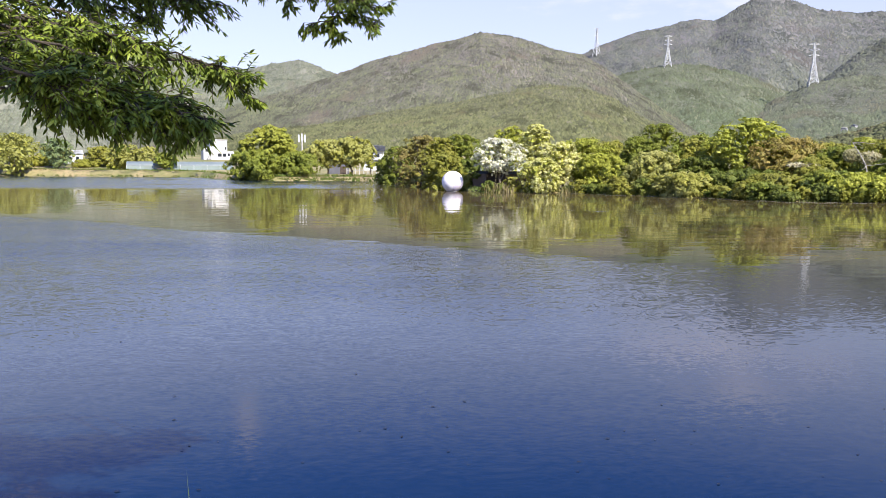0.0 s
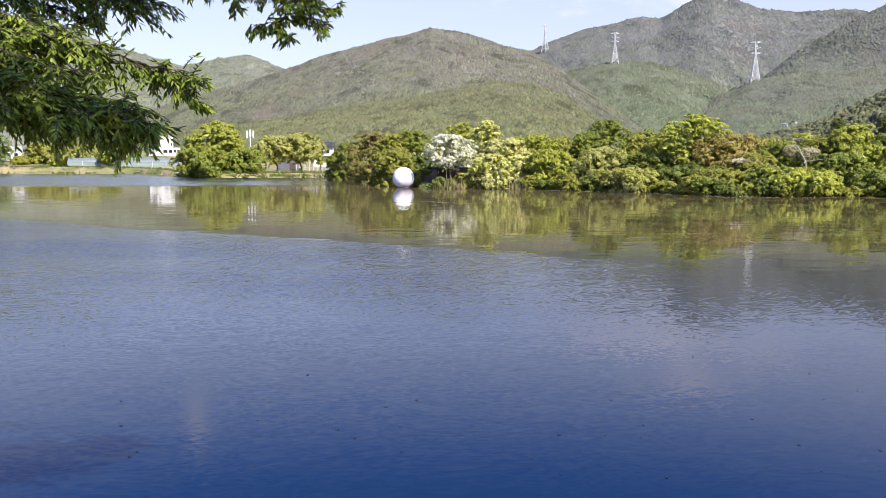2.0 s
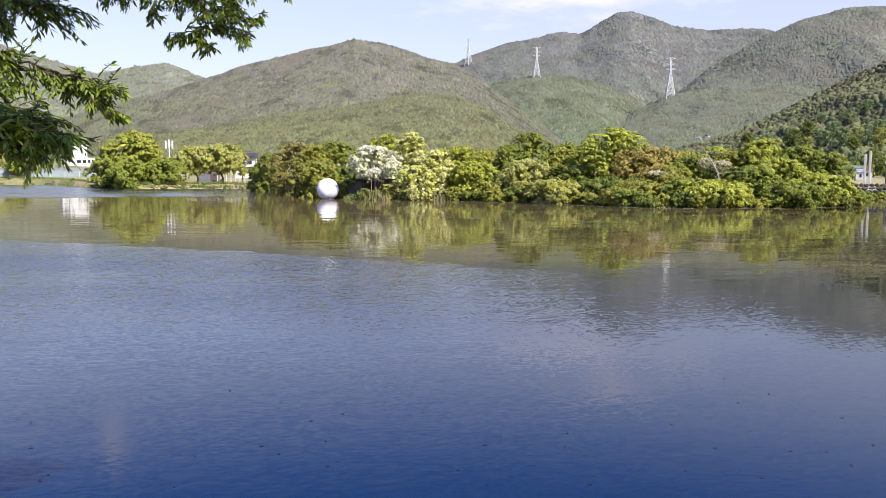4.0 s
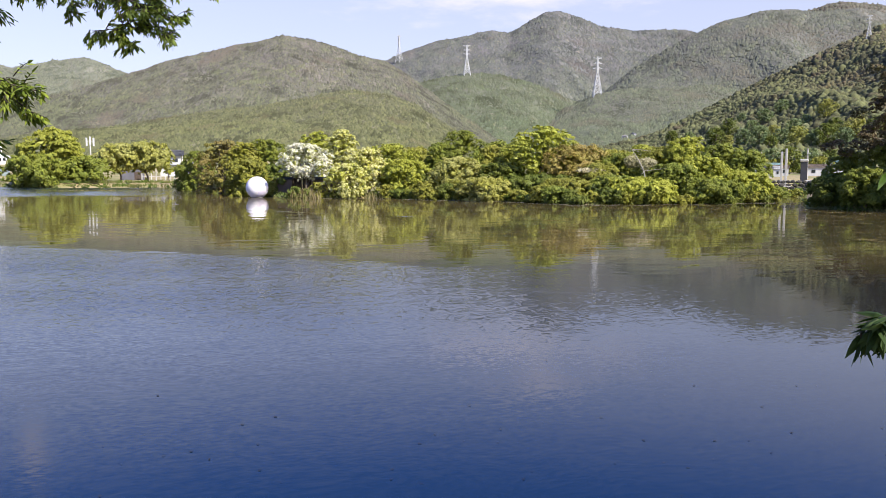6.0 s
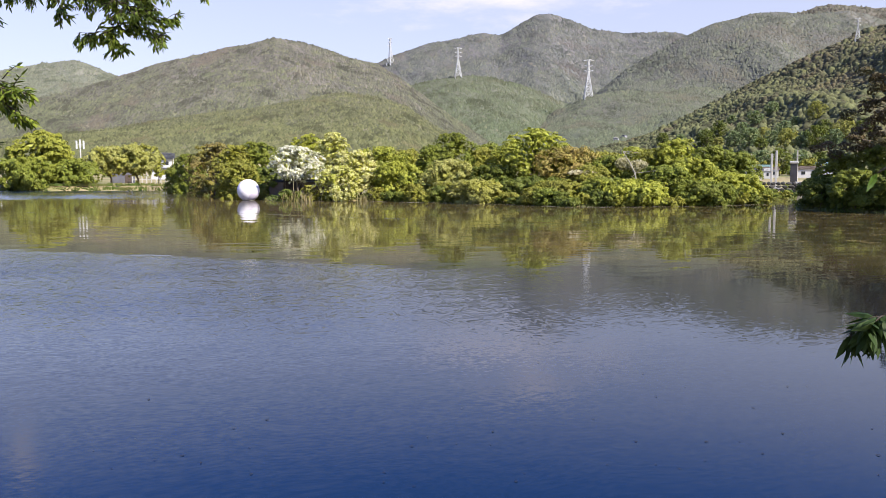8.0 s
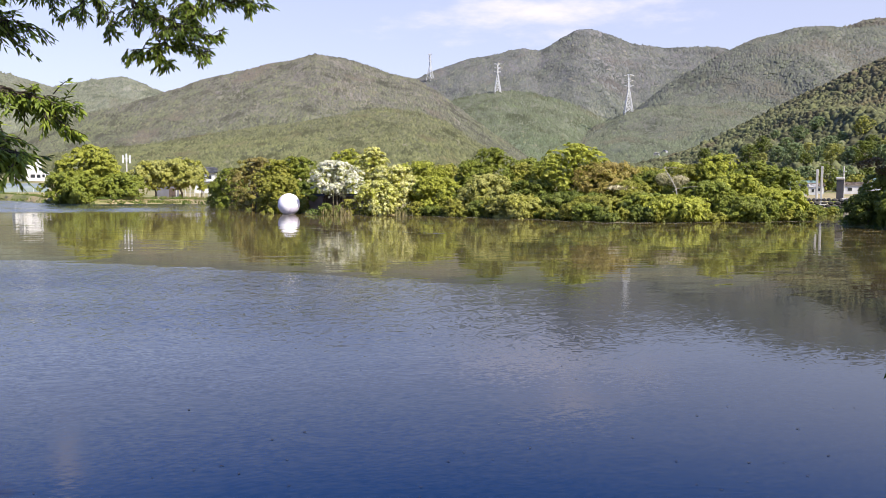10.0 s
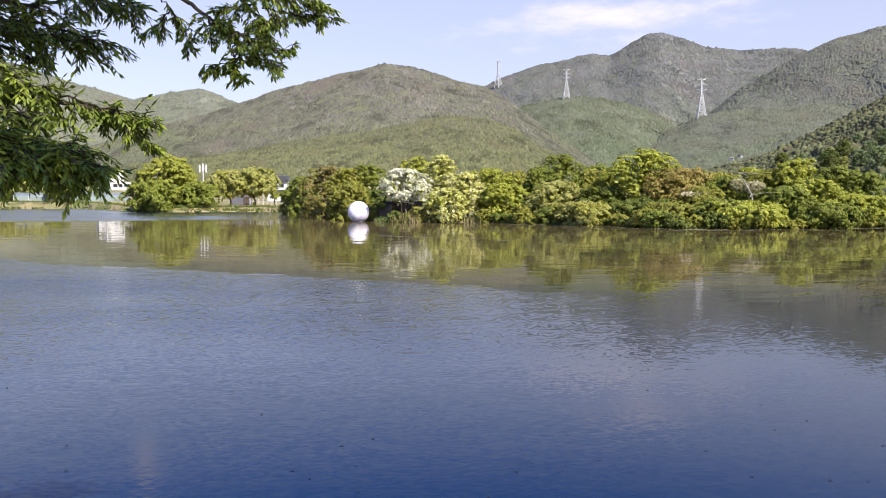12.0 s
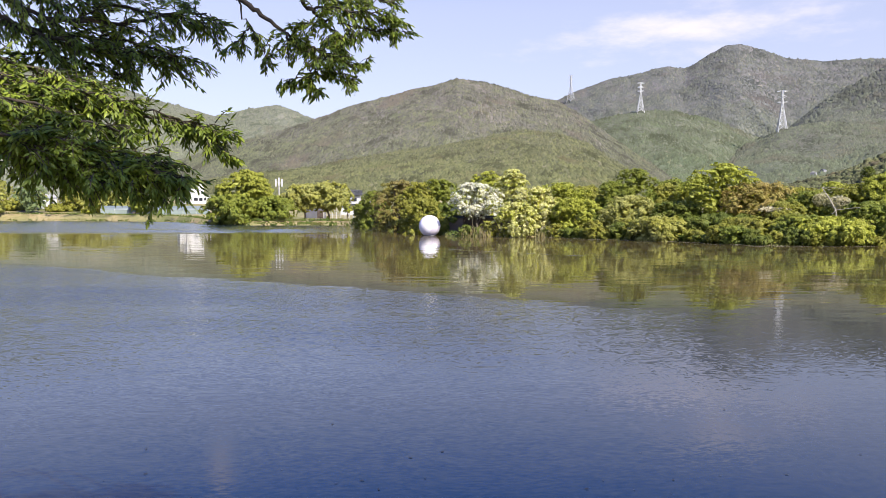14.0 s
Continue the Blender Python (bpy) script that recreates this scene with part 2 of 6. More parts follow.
def hill_crowns(name, tones, patch, belt, tree=8.0):
    """Heads of the trees on a slope: tones in patches and tree by tree, with the grain of leaves."""
    m, n = material(name)
    geo = n.n("ShaderNodeNewGeometry")
    pos = geo.outputs["Position"]
    rnd = geo.outputs["Random Per Island"]
    col = hill_tones(n, pos, tones[:3], patch, belt)
    col = n.mix(n.step(rnd, 0.0, 0.45, 0.85, 0.0), col, tuple(0.85 * q for q in tones[3]))
    col = n.mix(n.step(rnd, 0.6, 0.95, 0.0, 0.7), col, tuple(1.15 * q for q in tones[2]))
    col = n.mix(n.step(rnd, 0.95, 0.99, 0.0, 0.4), col, tones[4])
    stand = n.noise(n.scaled(pos, 1.0, 0.6, 1.0), 3.2 / patch, 5.0, 0.65).outputs[0]
    col = n.mix(n.step(stand, 0.52, 0.64, 0.0, 0.75), col, tuple(0.6 * q for q in tones[3]))
    grove = n.noise(n.scaled(pos, 1.0, 0.6, 1.0), 9.0 / patch, 4.0, 0.65).outputs[0]
    col = n.mix(n.step(grove, 0.54, 0.64, 0.0, 0.6), col, tuple(0.55 * q for q in tones[3]))
    col = n.mix(n.step(grove, 0.36, 0.44, 0.5, 0.0), col, tuple(1.2 * q for q in tones[2]))
    bare = n.noise(n.scaled(pos, 1.0, 0.5, 1.0), 2.1 / patch, 4.0, 0.6).outputs[0]
    col = n.mix(n.step(bare, 0.55, 0.66, 0.0, 0.55), col, tuple(f * q for f, q in zip((1.12, 0.94, 0.95), tones[1])))
    grain = n.noise(pos, 4.0 / tree, 4.0, 0.75).outputs[0]
    # hollows of the grain darkened: shade among the leaves put into the colour
    col = n.mix(n.step(grain, 0.36, 0.66, 0.35, 0.0), col, tuple(0.5 * q for q in tones[3]))
    bmp = n.n("ShaderNodeBump", {"Height": grain, "Strength": 0.6, "Distance": tree * 0.1})
    p = principled(n, col, 0.95, 0.0, bmp.outputs[0], Specular_IOR_Level=0.1)
    tr = n.n("ShaderNodeBsdfTranslucent", {"Color": col}).outputs[0]
    finish(n, n.n("ShaderNodeMixShader", {0: 0.3, 1: p, 2: tr}))
    return m


def water_skin():
    """Pond: a calm, filmy far part and a part rippled by the wind nearer the bank."""
    m, n = material("water_skin")
    pos = n.n("ShaderNodeNewGeometry").outputs["Position"]
    sep = n.n("ShaderNodeSeparateXYZ", {0: pos})
    x, y = sep.outputs[0], sep.outputs[1]
    wob = n.noise(n.scaled(pos, 0.5, 1.0, 1.0), 0.10, 4.0).outputs[0]
    wob_fine = n.noise(n.scaled(pos, 0.25, 1.0, 1.0), 0.9, 4.0).outputs[0]
    line = n.math("ADD", n.math("ADD", y, n.math("MULTIPLY", x, 0.70)), -31.0)
    line = n.math("ADD", line, n.math("MULTIPLY", n.math("SUBTRACT", wob, 0.5), 7.0))
    line = n.math("ADD", line, n.math("MULTIPLY", n.math("SUBTRACT", wob_fine, 0.5), 2.5))
    soft = n.step(x, -8.0, 16.0, 1.0, 0.22)
    windy = n.step(n.math("MULTIPLY", line, soft), -1.3, 0.6, 1.0, 0.0)
    # brown base reaches further on the right, standing in for the hill's reflection
    blue_base = n.step(n.math("MULTIPLY", line, soft), -11.0, 2.0, 1.0, 0.0)
    # wind lane along the far bank, and thin lanes across the calm part
    lane = n.noise(n.scaled(pos, 0.012, 0.055, 1.0), 1.0, 4.0).outputs[0]
    far_lane = n.math("MULTIPLY", n.step(y, 108.0, 128.0), n.step(x, -28.0, 6.0, 1.0, 0.0))
    far_lane = n.math("MULTIPLY", far_lane, n.step(lane, 0.28, 0.42))
    # one long lane that lies across the calm part
    across = n.math("ADD", n.math("ADD", y, n.math("MULTIPLY", x, 1.04)), -68.8)
    across = n.math("ADD", across, n.math("MULTIPLY", n.math("SUBTRACT", wob, 0.5), 9.0))
    long_lane = n.math("MULTIPLY", n.step(n.math("ABSOLUTE", across), 0.35, 0.9, 1.0, 0.0), n.math("MULTIPLY", n.step(x, -1.0, 4.0), n.step(x, 15.0, 22.0, 1.0, 0.0)))
    thin = n.noise(n.scaled(pos, 0.035, 0.42, 1.0), 1.0, 3.0).outputs[0]
    thin = n.math("MULTIPLY", n.step(thin, 0.69, 0.73), n.step(line, 4.0, 14.0))
    thin = n.math("MAXIMUM", thin, n.math("MULTIPLY", long_lane, 0.9))
    lanes = n.math("MAXIMUM", far_lane, n.math("MULTIPLY", thin, 0.8))
    # how steep the ripples are
    gust = n.noise(n.scaled(pos, 0.6, 1.0, 1.0), 0.09, 3.0).outputs[0]
    leeward = n.step(n.math("ADD", x, n.math("MULTIPLY", y, -0.15)), -12.0, 12.0, 1.5, 0.24)
    near_calm = n.step(y, 8.0, 28.0, 0.11, 1.0)
    steep = n.math("MULTIPLY", n.math("MULTIPLY", windy, leeward), n.math("MULTIPLY", near_calm, n.step(gust, 0.3, 0.7, 0.55, 1.25)))
    steep = n.math("MAXIMUM", steep, n.math("ADD", n.math("MULTIPLY", thin, 0.8), n.math("MULTIPLY", far_lane, 0.7)))
    steep = n.math("ADD", n.math("MULTIPLY", steep, 0.58), n.math("SUBTRACT", 0.050, n.math("MULTIPLY", windy, 0.034)))
    bent = n.n("ShaderNodeVectorMath", {0: n.scaled(pos, 0.75, 1.5, 1.0), 1: n.scaled(n.noise(pos, 0.5, 2.0).outputs["Color"], 1.2, 1.2, 0.0)}, operation="ADD").outputs[0]
    waves = n.noise(bent, 12.0, 3.0, 0.6).outputs["Color"]
    swell = n.noise(n.scaled(bent, 0.5, 1.0, 1.0), 2.4, 2.0, 0.5).outputs["Color"]
    both = n.n("ShaderNodeMix", {0: 0.16}, data_type="RGBA")
    long_waves = n.noise(n.scaled(pos, 0.30, 2.2, 1.0), 1.3, 3.0, 0.6).outputs["Color"]
    n.put(both, 6, n.mix(windy, long_waves, waves))
    n.put(both, 7, swell)
    tilt = n.n("ShaderNodeVectorMath", {0: both.outputs[2], 1: (0.5, 0.5, 0.5)}, operation="SUBTRACT").outputs[0]
    tilt = n.n("ShaderNodeVectorMath", {0: n.scaled(tilt, 0.7, 1.0, 0.0), 3: steep}, operation="SCALE").outputs[0]
    lean = n.n("ShaderNodeCombineXYZ", {1: n.math("MULTIPLY", n.math("ADD", n.math("MULTIPLY", far_lane, 0.05), n.math("MULTIPLY", steep, 0.028)), -1.0)}).outputs[0]
    tilt = n.n("ShaderNodeVectorMath", {0: tilt, 1: lean}, operation="ADD").outputs[0]
    normal = n.n("ShaderNodeVectorMath", {0: n.n("ShaderNodeVectorMath", {0: tilt, 1: (0, 0, 1)}, operation="ADD").outputs[0]}, operation="NORMALIZE").outputs[0]
    # the far lane's base is blue too, painted in place of mirrored sky
    water = n.n("ShaderNodeBsdfPrincipled", {"Base Color": n.mix(n.math("MAXIMUM", blue_base, far_lane), (0.014, 0.014, 0.011), (0.004, 0.013, 0.034)), "Roughness": n.math("ADD", n.math("MULTIPLY", far_lane, 0.12), n.math("MULTIPLY", windy, n.math("ADD", n.math("MULTIPLY", steep, 0.16), 0.03))), "IOR": 1.33, "Normal": normal}).outputs[0]
    film_tex = n.noise(n.scaled(pos, 0.10, 0.7, 1.0), 1.0, 5.0, 0.65).outputs[0]
    film = n.n("ShaderNodeBsdfDiffuse", {"Color": (0.27, 0.21, 0.09, 1)}).outputs[0]
    much = n.math("MULTIPLY", n.step(line, -1.0, 6.0), n.math("MULTIPLY", n.step(film_tex, 0.35, 0.75, 0.03, 0.15), n.step(x, 0.0, 45.0, 1.35, 0.6)))
    streak = n.noise(n.scaled(pos, 0.045, 1.3, 1.0), 1.0, 3.0, 0.6).outputs[0]
    streak = n.math("MULTIPLY", n.step(streak, 0.60, 0.68, 0.0, 0.36), n.step(line, 1.0, 9.0))
    much = n.math("MAXIMUM", much, streak)
    # small broken patches of scum
    scum = n.noise(n.scaled(pos, 0.55, 0.8, 1.0), 1.0, 4.0, 0.7).outputs[0]
    much = n.math("MAXIMUM", much, n.math("MULTIPLY", n.math("MULTIPLY", n.step(scum, 0.54, 0.64), n.step(x, 5.0, 40.0, 0.18, 0.34)), n.step(line, 6.0, 22.0)))
    much = n.math("MULTIPLY", much, n.math("SUBTRACT", 1.0, lanes))
    finish(n, n.n("ShaderNodeMixShader", {0: much, 1: water, 2: film}))
    return m


BALL = ball_skin()
GROUND = ground_skin()
WATER = water_skin()


# ---------------------------------------------------------------- mesh helpers
def mesh_np(name, verts, faces, mat, smooth=False):
    """A mesh from arrays of vertices and faces of one size."""
    verts, faces = np.asarray(verts, float), np.asarray(faces, int)
    me = bpy.data.meshes.new(name)
    k = faces.shape[1]
    me.vertices.add(len(verts))
    me.vertices.foreach_set("co", verts.ravel())
    me.loops.add(faces.size)
    me.loops.foreach_set("vertex_index", faces.ravel())
    me.polygons.add(len(faces))
    me.polygons.foreach_set("loop_start", np.arange(0, faces.size, k))
    me.polygons.foreach_set("use_smooth", np.full(len(faces), smooth))
    me.update(calc_edges=True)
    me.materials.append(mat)
    return me


def adopt(ob, parent, label=""):
    if parent is not None:
        ob.parent = parent
    if label:
        ob["label"] = label
    return ob


def part(name, bm, mat, parent=None, label="", smooth=False, bevel=0.0):
    """Links a bmesh as one object under a thing."""
    if bevel:
        bmesh.ops.bevel(bm, geom=bm.edges[:], offset=bevel, segments=1, affect="EDGES")
    bmesh.ops.recalc_face_normals(bm, faces=bm.faces[:])
    me = bpy.data.meshes.new(name)
    bm.to_mesh(me)
    bm.free()
    me.materials.append(mat)
    if smooth:
        me.polygons.foreach_set("use_smooth", np.full(len(me.polygons), True))
    return adopt(new(name, me), parent, label)


def box(bm, size, at=(0, 0, 0), rz=0.0):
    m = Matrix.Translation(at) @ Matrix.Rotation(rz, 4, "Z") @ Matrix.Diagonal((*size, 1))
    bmesh.ops.create_cube(bm, size=1.0, matrix=m)
    return bm


def boxed(size, at=(0, 0, 0), rz=0.0):
    return box(bmesh.new(), size, at, rz)


def thing(name, at, rz=0.0, label="", category="", group="", kind=""):
    ob = new(name)
    ob.empty_display_size = 0.2
    ob.matrix_world = Matrix.Translation(at) @ Matrix.Rotation(rz, 4, "Z")
    return tagged(ob, label, category, group, kind)


def tube_arrays(points, radii, sides=7):
    """A tapered tube along points, as arrays."""
    pts = [Vector(p) for p in points]
    verts, faces = [], []
    for i, p in enumerate(pts):
        d = (pts[min(i + 1, len(pts) - 1)] - pts[max(i - 1, 0)]).normalized()
        a = d.orthogonal().normalized()
        b = d.cross(a)
        for k in range(sides):
            t = 2 * math.pi * k / sides
            verts.append(tuple(p + (a * math.cos(t) + b * math.sin(t)) * radii[i]))
    for i in range(len(pts) - 1):
        for k in range(sides):
            q = (k + 1) % sides
            faces.append((i * sides + k, i * sides + q, (i + 1) * sides + q, (i + 1) * sides + k))
    return verts, faces


def tubes_mesh(name, runs, mat, sides=7):
    """One mesh out of several tapered tubes: (points, first radius, last radius)."""
    verts, faces = [], []
    for pts, r0, r1 in runs:
        k = len(pts)
        v, f = tube_arrays(pts, [r0 + (r1 - r0) * i / (k - 1) for i in range(k)], sides)
        base = len(verts)
        verts += v
        faces += [tuple(base + q for q in g) for g in f]
    return mesh_np(name, verts, faces, mat, True)


def wander(a, b, bend, rng, k=6):
    """A crooked line from a to b."""
    a, b = np.array(a, float), np.array(b, float)
    out = []
    off = rng.normal(0, bend, (k, 3))
    for i in range(k):
        t = i / (k - 1)
        out.append(tuple(a + (b - a) * t + off[i] * math.sin(math.pi * t)))
    return out


def smooth_table(table):
    """A smooth curve through (key, value) rows."""
    ks, vs = np.array([r[0] for r in table], float), np.array([r[1] for r in table], float)

    def at(q):
        return np.interp(q, ks, vs)

    return at


def leaf_cards(centers, normals, size, rng, aspect=0.62, droop=0.0, tumble=0.55):
    """Small folded leaf sprays: two triangles each, facing mostly along the normals."""
    n = len(centers)
    nrm = normals + rng.normal(0, tumble, (n, 3))
    nrm /= np.linalg.norm(nrm, axis=1)[:, None]
    ax = rng.normal(0, 1, (n, 3))
    ax[:, 2] -= droop
    ax -= nrm * np.sum(ax * nrm, 1)[:, None]
    ax /= np.linalg.norm(ax, axis=1)[:, None]
    side = np.cross(nrm, ax)
    s = size * rng.uniform(0.55, 1.25, n)[:, None]
    fold = nrm * s * 0.18
    a, c = centers - ax * s * 0.5, centers + ax * s * 0.5
    mid = centers + ax * s * rng.uniform(-0.12, 0.12, n)[:, None]
    b, d = mid + side * s * aspect * 0.5 - fold, mid - side * s * aspect * 0.5 - fold
    verts = np.stack([a, b, c, d], 1).reshape(-1, 3)
    base = (np.arange(n) * 4)[:, None]
    faces = np.concatenate([base + np.array([[0, 1, 2]]), base + np.array([[0, 2, 3]])], 0)
    return verts, faces


# ---------------------------------------------------------------- the lie of the land
SHORE = smooth_table([(-180, 6), (-90, 6), (-84, 30), (-75, 90), (-60, 200), (-45, 300), (-29, 326), (-22, 298), (-17.6, 277), (-15.6, 240), (-14.6, 205),
                      (-12, 192), (-5.8, 191), (-3, 170), (-1.4, 151), (0.3, 120), (2.6, 101), (8, 102), (12, 95), (18, 89), (23, 81), (27, 82.5),
                      (33, 88), (36, 93), (36.4, 122), (37.5, 124), (37.9, 79), (43, 73), (55, 50), (70, 22), (84, 12), (90, 6), (180, 6)])


def near_edge(az):
    c = np.cos(np.radians(az))
    return np.where(c > 0.12, 3.3 / np.maximum(c, 0.12), 28.0)


def land(x, y):
    """Height of the ground."""
    x, y = np.asarray(x, float), np.asarray(y, float)
    az, r = np.degrees(np.arctan2(x, y)), np.hypot(x, y)
    far, near = SHORE(az), near_edge(az)
    past = r - far
    outer = np.clip(past * 0.25, -1.3, 0.45) + np.clip(r - 135, 0, 5000) * 0.011 * (past > 2) + np.clip(r - 318, 0, 110) * 0.055 * (az < 5)
    inner = np.clip((near - r) * 0.75, -1.3, 1.4)
    front = np.cos(np.radians(az)) > 0.12
    return np.where(front, np.maximum(outer, inner), 1.4 + np.clip(r - 60, 0, 4500) * 0.01)


def ground_sheet():
    az = np.arange(-180, 180, 1.0)
    az = np.unique(np.round(np.concatenate([az, np.arange(-46, 54, 0.5)]), 3))
    rad = np.concatenate([[0.001], np.arange(0.8, 12, 0.28), np.geomspace(12, 60, 26)[1:], np.arange(62, 345, 3.8), np.geomspace(345, 4600, 40)])
    a, r = np.meshgrid(np.radians(az), rad)
    x, y = np.sin(a) * r, np.cos(a) * r
    x, y = x + 0.31 * np.exp(-r / 3), y - 0.53 * np.exp(-r / 3)
    z = land(x, y)
    bumpy = np.array([noise.noise(Vector((px * 0.13, py * 0.13, 3.0))) for px, py in zip(x.ravel(), y.ravel())]).reshape(x.shape)
    z = z + bumpy * np.clip(np.abs(z) * 0.4, 0, 0.22)
    verts = np.stack([x, y, z], -1).reshape(-1, 3)
    na, nr = len(az), len(rad)
    i, k = np.meshgrid(np.arange(nr - 1), np.arange(na), indexing="ij")
    q = (k + 1) % na
    faces = np.stack([i * na + k, i * na + q, (i + 1) * na + q, (i + 1) * na + k], -1).reshape(-1, 4)
    ob = new("ground", mesh_np("ground", verts, faces[:, ::-1], GROUND, True))
    tagged(ob, "grassy and sandy ground round the pond", "ground", kind="structure")


def water_sheet():
    az = np.radians(np.arange(-100, 100.1, 2.5))
    rad = np.array([0.5, 10, 40, 120, 250, 420])
    a, r = np.meshgrid(az, rad)
    verts = np.stack([np.sin(a) * r, np.cos(a) * r, np.zeros_like(r)], -1).reshape(-1, 3)
    na = len(az)
    faces = [(i * na + k, (i + 1) * na + k, (i + 1) * na + k + 1, i * na + k + 1) for i in range(len(rad) - 1) for k in range(na - 1)]
    ob = new("water", mesh_np("water", verts, np.array(faces)[:, ::-1], WATER))
    tagged(ob, "dark blue pond water with calm and rippled parts", "water", kind="structure")


ground_sheet()
water_sheet()


# ---------------------------------------------------------------- hills
def lattice_noise(x, y, wave, seed, octaves=4):
    """Ridged and plain noise at world size."""
    out, amp, tot = np.zeros(x.shape), 1.0, 0.0
    for o in range(octaves):
        s = 2.0 ** o / wave
        out += amp * np.array([noise.noise(Vector((a * s, b * s, seed + 7.3 * o))) for a, b in zip(x.ravel(), y.ravel())]).reshape(x.shape)
        tot += amp
        amp *= 0.5
    return out / tot


ICO = None


def ico():
    global ICO
    if ICO is None:
        bm = bmesh.new()
        bmesh.ops.create_icosphere(bm, subdivisions=1, radius=1.0)
        ICO = (np.array([v.co[:] for v in bm.verts]), np.array([[v.index for v in f.verts] for f in bm.faces]))
        bm.free()
    return ICO


class Hill:
    """A wooded hill whose crest follows a line of azimuth and elevation as seen from the bank."""

    def __init__(self, name, crest, foot, ridge, tones, patch, tree, label, rough=0.10, seed=1.0, bow=1.15):
        self.crest, self.foot, self.ridge, self.bow = smooth_table(crest), foot, ridge, bow
        lo, hi = crest[0][0], crest[-1][0]
        az = np.arange(lo, hi + 0.01, 0.16 if ridge < 1200 else 0.22)
        rad = np.concatenate([np.linspace(foot, ridge, 100), np.linspace(ridge, ridge * 1.25, 8)[1:]])
        a, r = np.meshgrid(az, rad)
        x, y = np.sin(np.radians(a)) * r, np.cos(np.radians(a)) * r
        top = 3.0 + ridge * np.tan(np.radians(self.crest(a)))
        s = np.clip((r - foot) / (ridge - foot), 0, 1)
        back = np.clip((r - ridge) / (ridge * 0.25), 0, 1)
        base = 3.0
        rise = base + (top - base) * (s ** bow) * (1 - 0.7 * back)
        # spurs and gullies that run down the slope, and smaller folds across them
        spur = 0.5 - np.abs(lattice_noise(a * 1.0 + 14.0 * s, 3.0 * s, 7.5, seed, 2)) * 2.4
        gully = 0.4 - np.abs(lattice_noise(a + 9.0 * s, 2.5 * s, 2.6, seed + 40, 2)) * 2.0
        fold = spur + 0.18 * gully + 0.5 * lattice_noise(x, y, ridge * 0.12, seed + 60)
        z = rise + fold * rough * np.maximum(top - base, 40) * np.sin(np.pi * np.clip(s, 0, 1)) ** 0.8 * (s < 1)
        z = z + lattice_noise(x, y, 30.0, seed + 9, 2) * ridge * 0.0016
        z[0] = -4.0
        self.az, self.rad, self.z = az, rad, z
        peak = float(top.max())
        belt = self.belt = (peak * 0.28, peak * 0.72)
        na, nr = len(az), len(rad)
        i, k = np.meshgrid(np.arange(nr - 1), np.arange(na - 1), indexing="ij")
        faces = np.stack([i * na + k, (i + 1) * na + k, (i + 1) * na + k + 1, i * na + k + 1], -1).reshape(-1, 4)
        # tone contrast falls with distance: haze put into the slope's colour
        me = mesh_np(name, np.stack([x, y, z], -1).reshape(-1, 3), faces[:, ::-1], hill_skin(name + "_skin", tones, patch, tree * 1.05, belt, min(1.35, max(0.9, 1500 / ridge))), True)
        tagged(new(name, me), label, "hill", kind="structure")
        self.name, self.tones, self.patch, self.tree, self.seed = name, tones, patch, tree, seed

    def height(self, a, r):
        i = np.clip(np.interp(r, self.rad, np.arange(len(self.rad))), 0, len(self.rad) - 1.001)
        k = np.clip(np.interp(a, self.az, np.arange(len(self.az))), 0, len(self.az) - 1.001)
        i0, k0 = np.floor(i).astype(int), np.floor(k).astype(int)
        fi, fk = i - i0, k - k0
        z = self.z
        return (z[i0, k0] * (1 - fi) * (1 - fk) + z[i0 + 1, k0] * fi * (1 - fk) + z[i0, k0 + 1] * (1 - fi) * fk + z[i0 + 1, k0 + 1] * fi * fk)

    def at(self, az, el):
        """Where the line of sight at that azimuth and elevation meets the slope."""
        for r in np.linspace(self.foot, self.ridge, 800):
            if float(self.height(az, r)) >= 3.0 + r * math.tan(radians(el)):
                break
        d = direction(az, 0)
        return Vector((d.x * r, d.y * r, float(self.height(az, r))))

    def woods(self, nearer):
        """The trees that stand on the slope, one rounded head each; none where a nearer hill stands in front."""
        rng = np.random.default_rng(int(self.seed * 10))
        step = self.tree * 0.74
        lo, hi = radians(self.az[0]), radians(self.az[-1])
        count = int((hi - lo) * (self.ridge ** 2 - self.foot ** 2) / 2 / step ** 2)
        a = np.degrees(rng.uniform(lo, hi, count))
        r = np.sqrt(rng.uniform(self.foot ** 2, (self.ridge * 1.004) ** 2, count))
        el = np.degrees(np.arctan2(self.height(a, r) - 3.0, r))
        free = el > 0.6
        for h in nearer:
            inside = (a > h.az[0]) & (a < h.az[-1])
            free &= ~(inside & (el < h.crest(a) - 0.35) & (r > h.ridge * 0.98))
        a, r = a[free], r[free]
        count = len(a)
        near = self.ridge < 1000
        c0 = np.stack([np.sin(np.radians(a)) * r, np.cos(np.radians(a)) * r], -1)
        size = self.tree * rng.uniform(0.36, 0.78, count) * np.where(rng.uniform(0, 1, count) < 0.10, 1.4, 1.0)
        clumpy = np.interp(lattice_noise(c0[:, 0], c0[:, 1], self.tree * 14, self.seed + 3, 3), (-0.35, 0.35), (0.65, 1.45))
        size = size * clumpy
        tall = size * rng.uniform(0.55, 1.0, count) * (1.3 if near else 1.05)
        c = np.column_stack([c0, self.height(a, r) - tall * 0.12])
        ring = np.arange(5) * 2 * np.pi / 5
        skirt = np.stack([np.cos(ring), np.sin(ring), 0 * ring - 0.55], -1)
